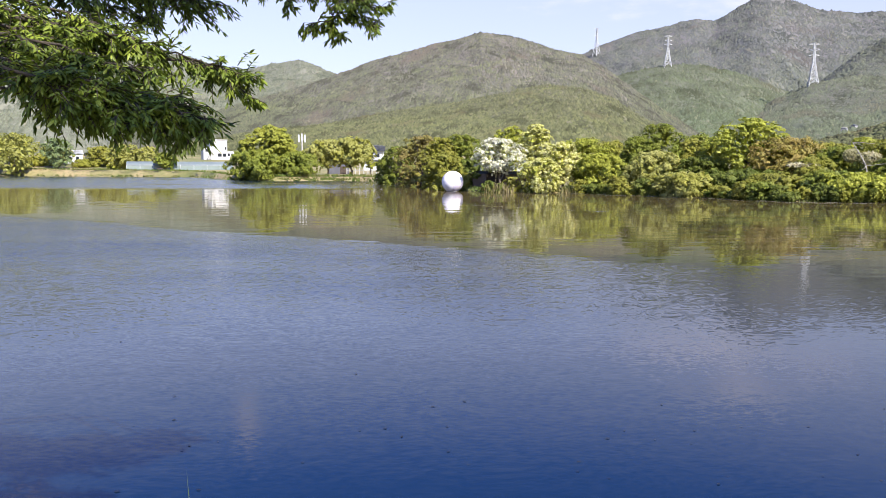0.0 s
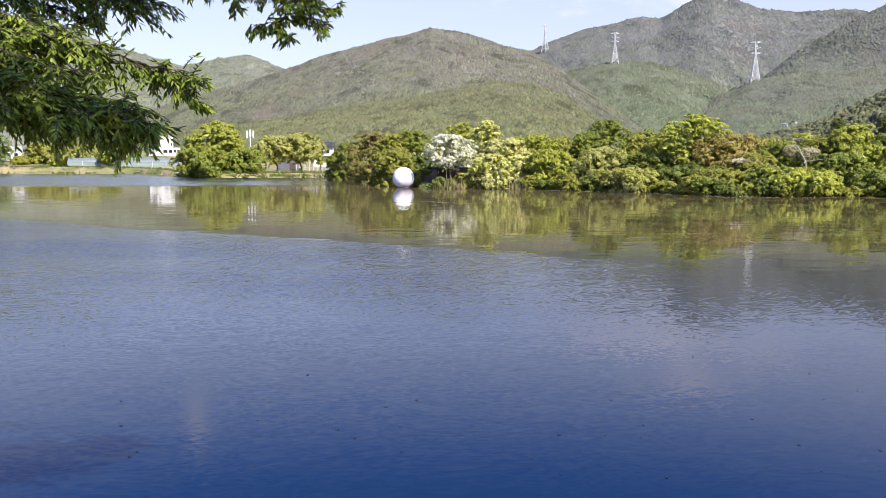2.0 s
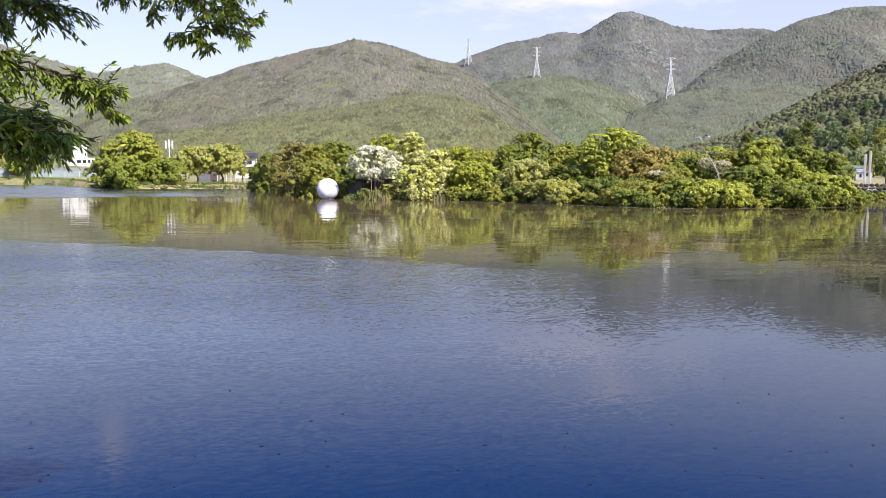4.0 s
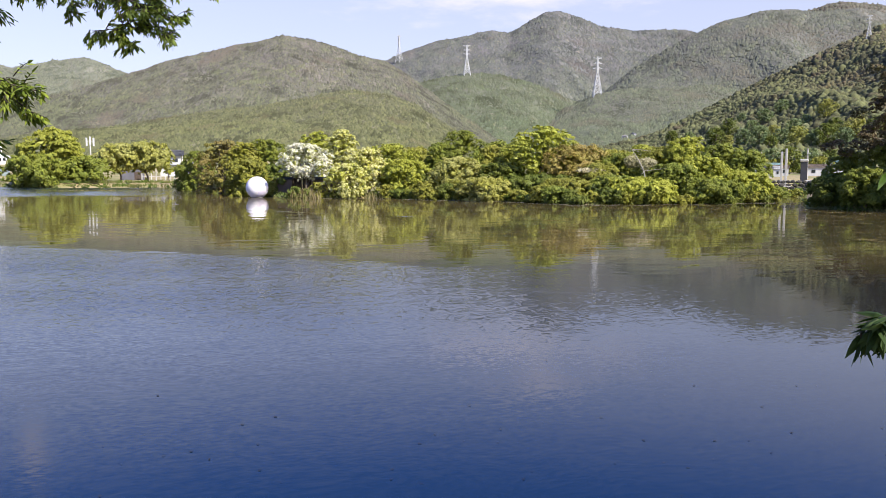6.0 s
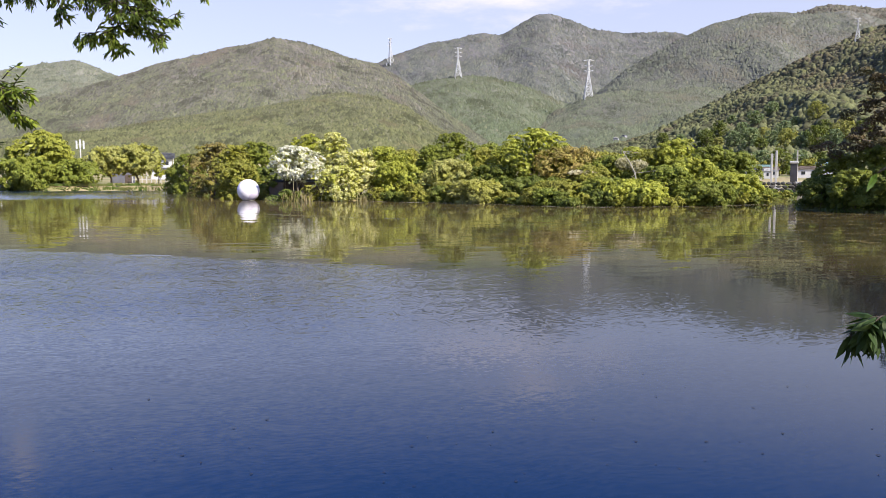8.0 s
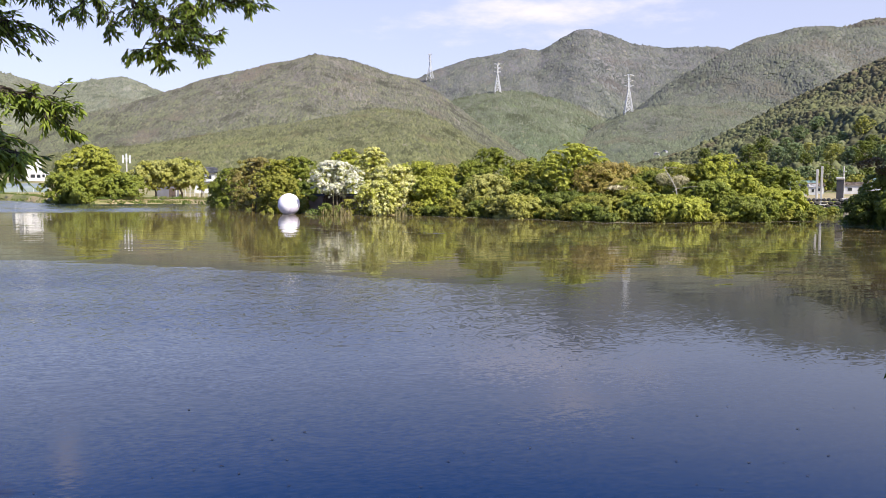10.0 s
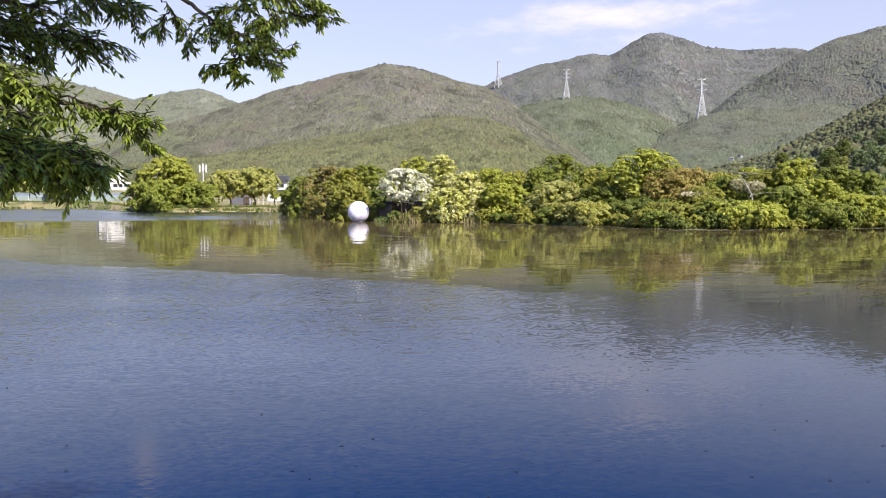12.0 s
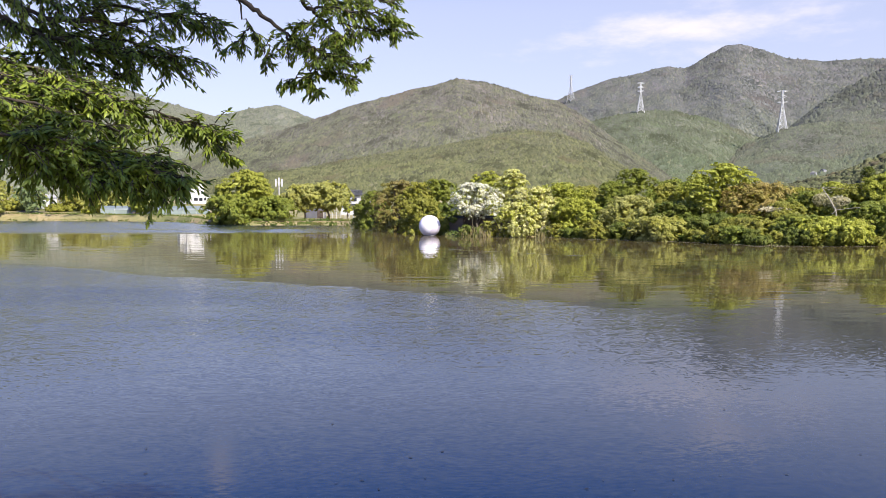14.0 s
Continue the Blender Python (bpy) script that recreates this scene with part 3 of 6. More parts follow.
        if near:
            v = np.concatenate([skirt, np.stack([0.78 * np.cos(ring + 0.6), 0.78 * np.sin(ring + 0.6), 0 * ring + 0.5], -1), [[0, 0, 0.95]]])
            f = np.array([q for k in range(5) for q in ((k, (k + 1) % 5, 5 + k), ((k + 1) % 5, 5 + (k + 1) % 5, 5 + k), (5 + k, 5 + (k + 1) % 5, 10))])
        else:
            v = np.concatenate([skirt, [[0, 0, 0.9]]])
            f = np.array([(k, (k + 1) % 5, 5) for k in range(5)])
        jag = rng.uniform(0.6 if near else 0.75, 1.35 if near else 1.2, (count, len(v), 1))
        turn = rng.uniform(0, 6.28, count)
        cs, sn = np.cos(turn)[:, None], np.sin(turn)[:, None]
        vx, vy = v[None, :, 0] * cs - v[None, :, 1] * sn, v[None, :, 0] * sn + v[None, :, 1] * cs
        verts = np.stack([vx * size[:, None], vy * size[:, None], v[None, :, 2] * tall[:, None]], -1) * jag + c[:, None]
        faces = f[None] + (np.arange(count) * len(v))[:, None, None]
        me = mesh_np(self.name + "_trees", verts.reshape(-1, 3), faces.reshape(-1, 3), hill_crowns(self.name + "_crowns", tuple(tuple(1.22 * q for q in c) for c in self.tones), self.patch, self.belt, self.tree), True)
        tagged(new("woodland", me), "mixed spring woodland covering a hillside", "woodland", kind="stuff")


# farther hills are paler, greyer, bluer: haze put into their base tones
BR, PALE = (0.107, 0.095, 0.079), (0.242, 0.225, 0.149)
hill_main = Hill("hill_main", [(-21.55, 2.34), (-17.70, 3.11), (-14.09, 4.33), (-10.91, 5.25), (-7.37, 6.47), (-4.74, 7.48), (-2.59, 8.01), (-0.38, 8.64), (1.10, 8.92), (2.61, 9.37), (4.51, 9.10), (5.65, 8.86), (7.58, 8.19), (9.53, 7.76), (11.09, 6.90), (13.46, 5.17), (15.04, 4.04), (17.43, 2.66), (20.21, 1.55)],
                 800, 1500, ((0.128, 0.129, 0.092), (0.150, 0.143, 0.118), (0.152, 0.164, 0.092), (0.104, 0.104, 0.080), PALE), 210, 5.0, "rounded hill covered with spring woods, greyed by painted haze", rough=0.11, seed=1.0)
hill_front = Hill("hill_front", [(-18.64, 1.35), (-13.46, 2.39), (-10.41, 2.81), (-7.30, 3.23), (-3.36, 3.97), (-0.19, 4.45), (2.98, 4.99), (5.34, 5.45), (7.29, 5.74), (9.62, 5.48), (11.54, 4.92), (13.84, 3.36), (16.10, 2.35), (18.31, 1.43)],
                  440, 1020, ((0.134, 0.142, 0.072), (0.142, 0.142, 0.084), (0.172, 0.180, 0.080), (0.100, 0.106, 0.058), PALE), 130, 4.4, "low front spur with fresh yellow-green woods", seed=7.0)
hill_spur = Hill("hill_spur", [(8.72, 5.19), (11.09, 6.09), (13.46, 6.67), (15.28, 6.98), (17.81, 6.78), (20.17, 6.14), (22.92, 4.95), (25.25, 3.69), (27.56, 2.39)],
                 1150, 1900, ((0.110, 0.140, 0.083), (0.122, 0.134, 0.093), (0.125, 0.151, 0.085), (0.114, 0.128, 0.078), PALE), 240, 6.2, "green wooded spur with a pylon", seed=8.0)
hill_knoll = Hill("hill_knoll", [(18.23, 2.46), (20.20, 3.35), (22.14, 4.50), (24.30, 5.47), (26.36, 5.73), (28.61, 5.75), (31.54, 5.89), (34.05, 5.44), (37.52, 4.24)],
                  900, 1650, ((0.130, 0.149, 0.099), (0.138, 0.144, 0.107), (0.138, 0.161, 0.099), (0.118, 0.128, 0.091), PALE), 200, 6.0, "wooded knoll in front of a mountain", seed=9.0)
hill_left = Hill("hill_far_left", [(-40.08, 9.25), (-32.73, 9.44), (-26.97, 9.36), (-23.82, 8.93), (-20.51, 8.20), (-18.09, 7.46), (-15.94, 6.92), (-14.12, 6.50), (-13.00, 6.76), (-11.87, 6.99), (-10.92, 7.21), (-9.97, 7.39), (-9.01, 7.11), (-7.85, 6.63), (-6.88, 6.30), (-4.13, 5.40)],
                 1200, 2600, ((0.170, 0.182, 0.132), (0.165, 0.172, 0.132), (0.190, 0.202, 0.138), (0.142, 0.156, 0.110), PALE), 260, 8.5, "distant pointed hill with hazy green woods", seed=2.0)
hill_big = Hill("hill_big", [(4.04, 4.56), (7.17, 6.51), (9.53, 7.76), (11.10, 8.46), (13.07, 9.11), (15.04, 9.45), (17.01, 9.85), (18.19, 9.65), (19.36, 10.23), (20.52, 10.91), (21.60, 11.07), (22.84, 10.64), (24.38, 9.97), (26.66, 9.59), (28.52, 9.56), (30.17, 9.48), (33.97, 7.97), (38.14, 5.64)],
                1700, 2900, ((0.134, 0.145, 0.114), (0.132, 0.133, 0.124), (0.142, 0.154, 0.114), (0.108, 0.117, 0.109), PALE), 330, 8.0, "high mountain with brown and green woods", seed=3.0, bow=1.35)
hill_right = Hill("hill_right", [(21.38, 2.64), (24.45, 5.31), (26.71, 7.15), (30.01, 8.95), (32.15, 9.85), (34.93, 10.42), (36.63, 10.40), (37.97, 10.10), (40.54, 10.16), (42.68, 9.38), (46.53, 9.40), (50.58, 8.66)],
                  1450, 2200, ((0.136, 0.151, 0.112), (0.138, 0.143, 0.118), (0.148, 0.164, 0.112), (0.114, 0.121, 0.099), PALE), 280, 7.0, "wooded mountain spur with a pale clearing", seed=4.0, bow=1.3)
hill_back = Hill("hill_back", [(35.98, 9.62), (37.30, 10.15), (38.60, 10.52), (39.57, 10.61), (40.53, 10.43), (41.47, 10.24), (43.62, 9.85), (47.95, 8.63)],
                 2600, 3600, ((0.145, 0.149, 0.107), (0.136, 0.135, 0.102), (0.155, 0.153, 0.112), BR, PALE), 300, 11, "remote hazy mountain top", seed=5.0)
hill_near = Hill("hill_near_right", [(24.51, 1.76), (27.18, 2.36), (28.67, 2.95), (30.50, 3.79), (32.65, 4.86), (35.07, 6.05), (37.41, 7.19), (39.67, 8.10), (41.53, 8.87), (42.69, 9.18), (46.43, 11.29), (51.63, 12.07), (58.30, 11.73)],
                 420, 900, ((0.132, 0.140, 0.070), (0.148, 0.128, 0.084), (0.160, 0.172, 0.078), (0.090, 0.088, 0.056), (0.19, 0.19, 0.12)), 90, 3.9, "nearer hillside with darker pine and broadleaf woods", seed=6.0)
HILLS = sorted((hill_main, hill_front, hill_spur, hill_knoll, hill_left, hill_big, hill_right, hill_back, hill_near), key=lambda h: h.ridge)
for k, h in enumerate(HILLS):
    h.woods(HILLS[:k])


# ---------------------------------------------------------------- pylons on the hills
def pylon(at, height, turn, label):
    t = thing("pylon", at, turn, label, "pylon", "pylons on the hills")
    b, top = height * 0.105, height * 0.018
    half = lambda z: b + (top - b) * min(1.0, z / (height * 0.62)) if z < height * 0.62 else top
    # the tallest, farthest pylon gets thinner members, standing in for haze
    w = height * (0.0105 if height < 120 else 0.0045)
    legs = []
    for sx in (-1, 1):
        for sy in (-1, 1):
            me = tubes_mesh("leg", [([(sx * half(z), sy * half(z), z) for z in (-4, height * 0.3, height * 0.62, height)], w, w * 0.8)], STEEL, 5)
            adopt(new("leg", me), t)
    for z0, z1 in ((0, 0.16), (0.16, 0.30), (0.30, 0.42), (0.42, 0.52), (0.52, 0.62), (0.62, 0.72), (0.72, 0.82), (0.82, 0.92)):
        runs = []
        z0, z1 = z0 * height, z1 * height
        for s in (-1, 1):
            runs += [([(-half(z0), s * half(z0), z0), (half(z1), s * half(z1), z1)], w * 0.6, w * 0.6), ([(half(z0), s * half(z0), z0), (-half(z1), s * half(z1), z1)], w * 0.6, w * 0.6),
                     ([(s * half(z0), -half(z0), z0), (s * half(z1), half(z1), z1)], w * 0.6, w * 0.6), ([(-half(z1), s * half(z1), z1), (half(z1), s * half(z1), z1)], w * 0.6, w * 0.6)]
        for run in runs:
            adopt(new("brace", tubes_mesh("brace", [run], STEEL, 4)), t)
    for z, reach in ((0.68, 0.125), (0.81, 0.115), (0.945, 0.13)):
        z, reach = z * height, reach * height
        for s in (-1, 1):
            tip = (s * reach, 0, z + height * 0.018)
            runs = []
            for sy in (-1, 1):
                runs += [([(s * top, sy * top, z), tip], w * 0.8, w * 0.5), ([(s * top, sy * top, z + height * 0.045), tip], w * 0.8, w * 0.5)]
            adopt(new("crossarm", tubes_mesh("crossarm", runs, STEEL, 4)), t)


def pylon_by_sight(hill, az, el_base, el_top, turn, label):
    p = hill.at(az, el_base)
    r = math.hypot(p.x, p.y)
    pylon(p, r * (math.tan(radians(el_top)) - math.tan(radians(el_base))), turn, label)


for hill_of, ((az_b, el_b), (az_t, el_t)), label in (
        (hill_spur, [(15.28, 6.87), (15.28, 8.88)], "pale lattice power pylon on a wooded slope"),
        (hill_knoll, [(24.30, 5.35), (24.34, 7.96)], "tall pale lattice power pylon on a spur"),
        (hill_near, [(41.00, 8.24), (41.03, 9.68)], "pale lattice power pylon on the nearer hill")):
    pylon_by_sight(hill_of, az_b, el_b, el_t, radians(-az_b + 12), label)
far_az = [(10.55, 7.81), (10.56, 9.51)]
pylon_by_sight(hill_big, far_az[0][0], far_az[0][1] - 0.1, far_az[1][1], 0.6, "faint lattice power pylon on a far saddle")


# ---------------------------------------------------------------- trees
def crown_points(lobes, count, rng, flat=1.0, under=0.35):
    """Points and outward normals on the shells of many small lobes."""
    c = np.array([l[0] for l in lobes])
    r = np.array([l[1] for l in lobes])
    pick = rng.choice(len(lobes), count, p=r ** 2 / np.sum(r ** 2))
    d = rng.normal(0, 1, (count, 3))
    d /= np.linalg.norm(d, axis=1)[:, None]
    low = (d[:, 2] < -0.1) & (rng.uniform(0, 1, count) > under)
    d[low, 2] *= -1
    rad = r[pick] * rng.uniform(0.72, 1.06, count)
    return c[pick] + d * rad[:, None] * np.array([1, 1, flat]), d


def spray_points(sprays, count, rng, flat):
    """Points on the upper, outer sides of sprays of leaves, each (centre, radius, way out)."""
    c, r, o = (np.array([q[k] for q in sprays]) for k in range(3))
    pick = rng.choice(len(sprays), count, p=r ** 2 / np.sum(r ** 2))
    d = rng.normal(0, 1, (count, 3))
    d /= np.linalg.norm(d, axis=1)[:, None]
    way = o[pick]
    s = np.sum(d * way, 1)
    back = s < -0.15
    d[back] -= 2 * s[back, None] * way[back]
    place = c[pick] + d * (r[pick] * rng.uniform(0.8, 1.05, count))[:, None] * np.array([1, 1, flat])
    return place, d * 0.8 + way * 0.7


def tree(x, y, top, rad, kind, label, clear=0.06, leaf=0.30, count=8000, lobes=40, flat=0.8, waist=0.5, stems=1, lobe=0.27, lean=0.0, category="tree", group="", dense=1.28, hang=0.5, base=None):
    """A broadleaf tree or shrub: tapered stems, limbs and a crown of leaf sprays in lobes.
    clear: the part of the height free of leaves; waist: how high the widest part of the crown lies."""
    rng = np.random.default_rng(int(abs(x * 131 + y * 17 + top * 7)) % 99991)
    z0 = float(land(x, y)) - 0.05 if base is None else base - 0.6
    h = top - z0
    t = thing("shrub" if category == "shrub" else "tree", (x, y, z0), 0, label, category, group)
    bottom = h * clear
    out = []
    for i in range(lobes):
        u = (i + 0.5) / lobes
        zz = bottom + (h - bottom) * (0.10 + 0.86 * u)
        v = (zz - bottom) / (h - bottom)
        reach = math.sin(math.pi * min(1.0, max(0.0, 0.5 * v / waist if v < waist else 0.5 + 0.5 * (v - waist) / (1 - waist)))) ** 0.55
        if clear < 0.06:
            reach = max(reach, 0.86 if v < waist else 0.0)
        a = i * 2.39996 + rng.normal(0, 0.35)
        lr = rad * lobe * rng.uniform(0.7, 1.25)
        rr = max(0.0, rad * reach * (1.0 if i % 4 else 0.45) * rng.uniform(0.80, 1.04) - lr * 0.85)
        zc = min(zz, h - lr * flat)
        out.append(((math.cos(a) * rr + lean * v * h, math.sin(a) * rr, max(zc, lr * flat * 0.8 - hang * (clear < 0.06))), lr))
    axis = np.array([lean * h * 0.4, 0, h * 0.35])
    sprays = []
    for c, lr in out:
        c = np.array(c)
        main = c - axis
        main = main / max(1e-3, np.linalg.norm(main)) + np.array([0, 0, 0.5])
        for q in range(13):
            d = rng.normal(0, 0.8, 3) + main * 0.8
            d /= np.linalg.norm(d)
            way = d + np.array([0, 0, 0.55])
            sprays.append((c + d * lr * np.array([1, 1, flat]) * rng.uniform(0.6, 1.15), lr * rng.uniform(0.18, 0.42), way / np.linalg.norm(way)))
    pts, nrm = spray_points(sprays, int(count * dense * 0.80), rng, min(0.8, flat))
    v, f = leaf_cards(pts, nrm, leaf * 0.92, rng, 0.62, 0.4, 0.32)
    # leaves deep in the crown: oversized cards added to block light and darken gaps
    deep_c = np.repeat(np.array([c for c, lr in out]), 9, 0)
    deep_r = np.repeat(np.array([lr for c, lr in out]), 9)[:, None]
    deep_d = rng.normal(0, 0.42, deep_c.shape)
    iv, jf = leaf_cards(deep_c * np.array([0.86, 0.86, 0.94]) + deep_d * deep_r, deep_d + np.array([0, 0, 0.3]), 1.0, rng, 0.7)
    mid = np.repeat(deep_c * np.array([0.86, 0.86, 0.94]) + deep_d * deep_r, 4, 0)
    iv = mid + (iv - mid) * np.repeat(deep_r, 4, 0) * 0.8
    adopt(new("crown", mesh_np("crown", np.concatenate([v, iv]), np.concatenate([f, jf + len(v)]), LEAF[kind])), t)
    for s in range(stems):
        a = rng.uniform(0, 6.28)
        foot = (0.25 * rad * math.cos(a) * (stems > 1), 0.1 * rad * math.sin(a) * (stems > 1), -0.3)
        head = (lean * h * 0.6 + foot[0] * 1.5, foot[1], h * 0.72)
        r0 = max(0.06, 0.028 * h)
        adopt(new("trunk", tubes_mesh("trunk", [(wander(foot, head, 0.03 * h, rng), r0, r0 * 0.35)], BARK)), t)
        for k in range(5):
            c, lr = out[int(rng.integers(0, lobes))]
            st = 0.25 + 0.1 * k
            start = tuple(np.array(foot) + (np.array(head) - np.array(foot)) * st)
            adopt(new("limb", tubes_mesh("limb", [(wander(start, c, 0.03 * h, rng, 5), r0 * 0.5, r0 * 0.12)], BARK, 5)), t)
    return t


ISLE = "trees and shrubs on the islet"
FAR = "trees on the far bank"
# the far bank, seen to the left of the islet
tree(-42.3, 198.6, 12.9, 8.0, "dome", "big domed yellow-green tree at the water's edge", 0.02, 0.62, 19000, 80, waist=0.35, lobe=0.22, group=FAR)
tree(-44.7, 192.9, 7.0, 6.9, "green", "broad green shrub under a big domed tree", 0.02, 0.66, 7500, 50, waist=0.4, category="shrub", group=FAR)
tree(-35.2, 194.8, 6.5, 6.0, "green", "rounded green shrub beside a domed tree", 0.02, 0.66, 6500, 44, waist=0.4, category="shrub", group=FAR)
tree(-28.9, 203.0, 9.9, 5.6, "grey", "spreading pale green tree with a dark trunk", 0.28, 0.6, 8000, 44, waist=0.5, group=FAR)
tree(-22.9, 202.7, 10.3, 5.9, "grey", "spreading pale green tree with a leaning trunk", 0.28, 0.6, 8000, 44, waist=0.5, group=FAR)
tree(-18.5, 205.2, 7.0, 2.0, "yellow", "slim yellow-green tree by a white house", 0.25, 0.5, 1500, 18, group=FAR)
for row in ((-161.1, 305.1, 15.0, 10.5, "olive"), (-147.1, 306.5, 10.5, 6.8, "grey"), (-129.6, 308.9, 10.6, 7.6, "olive"), (-116.2, 303.5, 8.4, 5.2, "green"),
            (-97.3, 283.8, 8.0, 4.1, "green"), (-151.0, 299.0, 5.5, 7.5, "olive"), (-133.5, 301.8, 4.9, 5.8, "olive"), (-174.1, 303.6, 13.9, 9.3, "green"), (-118.9, 299.3, 4.5, 5.1, "yellow")):
    tree(*row, "broadleaf tree on the grassy far bank", 0.16, 0.9, 2600, 30, group=FAR)
for row in ((-148.4, 281.2, 14.5, 8.4, "grey"), (-138.4, 290.7, 13.3, 6.6, "bluish"), (-117.2, 295.6, 11.5, 6.6, "grey"), (-107.3, 295.1, 10.3, 5.8, "grey"), (-159.5, 275.1, 15.3, 8.4, "leafy"), (-129.4, 303.6, 10.4, 4.3, "olive")):
    tree(*row, "grey-green tree on the far bank", 0.08, 0.9, 2600, 36, group=FAR, dense=1.0)
# the islet, from its left tip to the right
for row in (
        (-8.2, 149.8, 6.8, 3.4, "green", "rounded green shrub on the islet shore", 0.02),
        (-11.0, 154.6, 5.3, 2.0, "green", "low green shrub on the islet shore", 0.02),
        (-3.5, 128.0, 7.9, 3.6, "brown", "brownish budding tree on the islet", 0.05),
        (-0.5, 120.0, 7.5, 2.7, "olive", "olive green tree on the islet", 0.05),
        (2.7, 124.0, 8.0, 3.5, "green", "green tree behind a moon ball", 0.05),
        (0.3, 112.0, 4.8, 3.1, "olive", "olive shrub leaning over the water", 0.02),
        (3.7, 111.9, 4.2, 1.9, "dark", "dark green shrub by a tiled wall", 0.02),
        (10.7, 127.6, 9.4, 3.1, "yellow", "bright yellow-green tree behind a fringe tree", 0.1)):
    tree(row[0], row[1], row[2], row[3] * 1.18, row[4], row[5], row[6], 0.34, 9000, 44, group=ISLE)
tree(7.3, 104.7, 6.8, 3.8, "white", "fringe tree covered in white blossom", 0.30, 0.26, 11000, 60, 0.62, 0.45, lobe=0.2, group=ISLE)
tree(12.2, 106.3, 8.7, 3.2, "cream", "tall fringe tree with cream blossom", 0.15, 0.28, 10000, 56, 0.62, 0.4, lobe=0.22, group=ISLE)
tree(12.0, 99.8, 4.2, 3.0, "cream", "low fringe tree with cream blossom over the water", 0.02, 0.26, 7000, 46, 0.62, 0.5, lobe=0.24, group=ISLE)
tree(15.1, 102.6, 6.2, 3.0, "cream", "fringe tree with fading cream blossom", 0.1, 0.28, 8000, 46, 0.65, 0.45, group=ISLE)
for row in (
        (18.1, 103.4, 6.7, 3.3, "yellow", "lush yellow-green tree on the islet", 0.05),
        (19.4, 99.1, 4.7, 2.5, "yellow", "bright yellow-green shrub at the water", 0.02),
        (21.8, 98.6, 3.5, 1.5, "green", "small green shrub at the water", 0.02),
        (27.5, 102.4, 8.4, 3.2, "green", "tall deep green tree on the islet", 0.05),
        (24.5, 101.1, 6.8, 2.5, "green", "deep green tree on the islet", 0.05),
        (24.8, 94.8, 4.9, 3.0, "grey", "grey-green tree hanging over the water", 0.02),
        (31.1, 101.3, 6.6, 2.4, "olive", "olive tree on the islet", 0.05),
        (25.7, 86.3, 2.5, 2.6, "grey", "low spreading grey-green shrub at the water", 0.02),
        (29.4, 91.4, 4.2, 2.4, "dark", "dark green tree in the islet thicket", 0.02),
        (32.9, 96.5, 6.9, 2.4, "yellow", "yellow-green layered tree on the islet", 0.08),
        (31.8, 85.3, 2.8, 3.0, "dark", "dark shrub below a layered tree", 0.02),
        (37.6, 87.6, 6.2, 3.6, "russet", "reddish brown budding tree on the islet", 0.08),
        (33.2, 80.4, 2.4, 2.6, "olive", "olive shrub hanging over dark water", 0.02),
        (38.2, 83.7, 4.1, 2.5, "olive", "olive tree leaning over the water", 0.04),
        (41.0, 84.6, 5.1, 2.6, "green", "leafy green tree leaning over the water", 0.04),
        (38.4, 74.7, 2.5, 2.9, "yellow", "low green boughs over the water", 0.02),
        (37.0, 77.6, 2.7, 2.3, "green", "low green shrub over the water", 0.02),
        (49.9, 91.2, 6.2, 3.2, "olive", "olive tree behind dead wood", 0.05),
        (51.5, 88.0, 7.3, 2.9, "yellow", "bright green young tree on the islet", 0.05),
        (44.5, 78.2, 4.0, 2.5, "green", "green tree over the water", 0.02),
        (48.1, 78.5, 4.8, 2.7, "yellow", "yellow-green tree over the water", 0.02),
        (53.0, 82.4, 6.3, 2.7, "green", "green tree at the islet's end", 0.04),
        (54.5, 80.3, 5.5, 2.4, "green", "upright green tree at the islet's end", 0.02),
        (51.3, 76.4, 3.2, 2.5, "yellow", "yellow-green shrub at the islet's end", 0.02),
        (46.2, 73.7, 2.3, 2.5, "green", "low green shrub over the water", 0.02),
        (54.6, 76.6, 1.6, 1.3, "green", "small shrub at the islet's tip", 0.02)):
    tree(row[0], row[1], row[2], row[3] * 1.22, row[4], row[5], row[6], 0.30, 8600, 44, group=ISLE)
tree(34.3, 90.8, 8.6, 4.6, "yellow", "tall layered yellow-green tree with flat sprays", 0.22, 0.28, 9000, 60, 0.34, 0.62, lobe=0.24, group=ISLE)
for row in ((23.8, 113.5, 6.7, 4.0, "olive"), (34.8, 110.7, 7.5, 4.0, "green"), (48.7, 103.1, 6.2, 4.3, "olive"), (53.7, 102.8, 6.9, 3.0, "yellow"), (41.9, 101.7, 6.6, 3.0, "yellow")):
    tree(*row, "tree at the back of the islet", 0.05, 0.4, 5000, 40, group=ISLE)
shore_rng = np.random.default_rng(21)
for k, az in enumerate(np.concatenate([np.arange(-3.2, 1.6, 0.8), np.arange(3.2, 5.6, 0.8), np.arange(7.0, 36.2, 0.85)])):
    r = float(SHORE(az)) + shore_rng.uniform(-0.3, 0.9)
    kind = ("green", "olive", "dark", "olive", "dark", "leafy")[int(shore_rng.integers(0, 6))]
    tree(math.sin(radians(az)) * r, math.cos(radians(az)) * r, shore_rng.uniform(0.8, 0.9 + 1.6 * shore_rng.uniform(0.3, 1.0)), shore_rng.uniform(0.7, 1.6), kind,
         "low leafy shrub overhanging the pond", 0.01, 0.27, 1500, 16, 0.75, 0.5, lobe=0.4, category="shrub", group="shrubs along the islet shore", dense=1.2, hang=0.1)
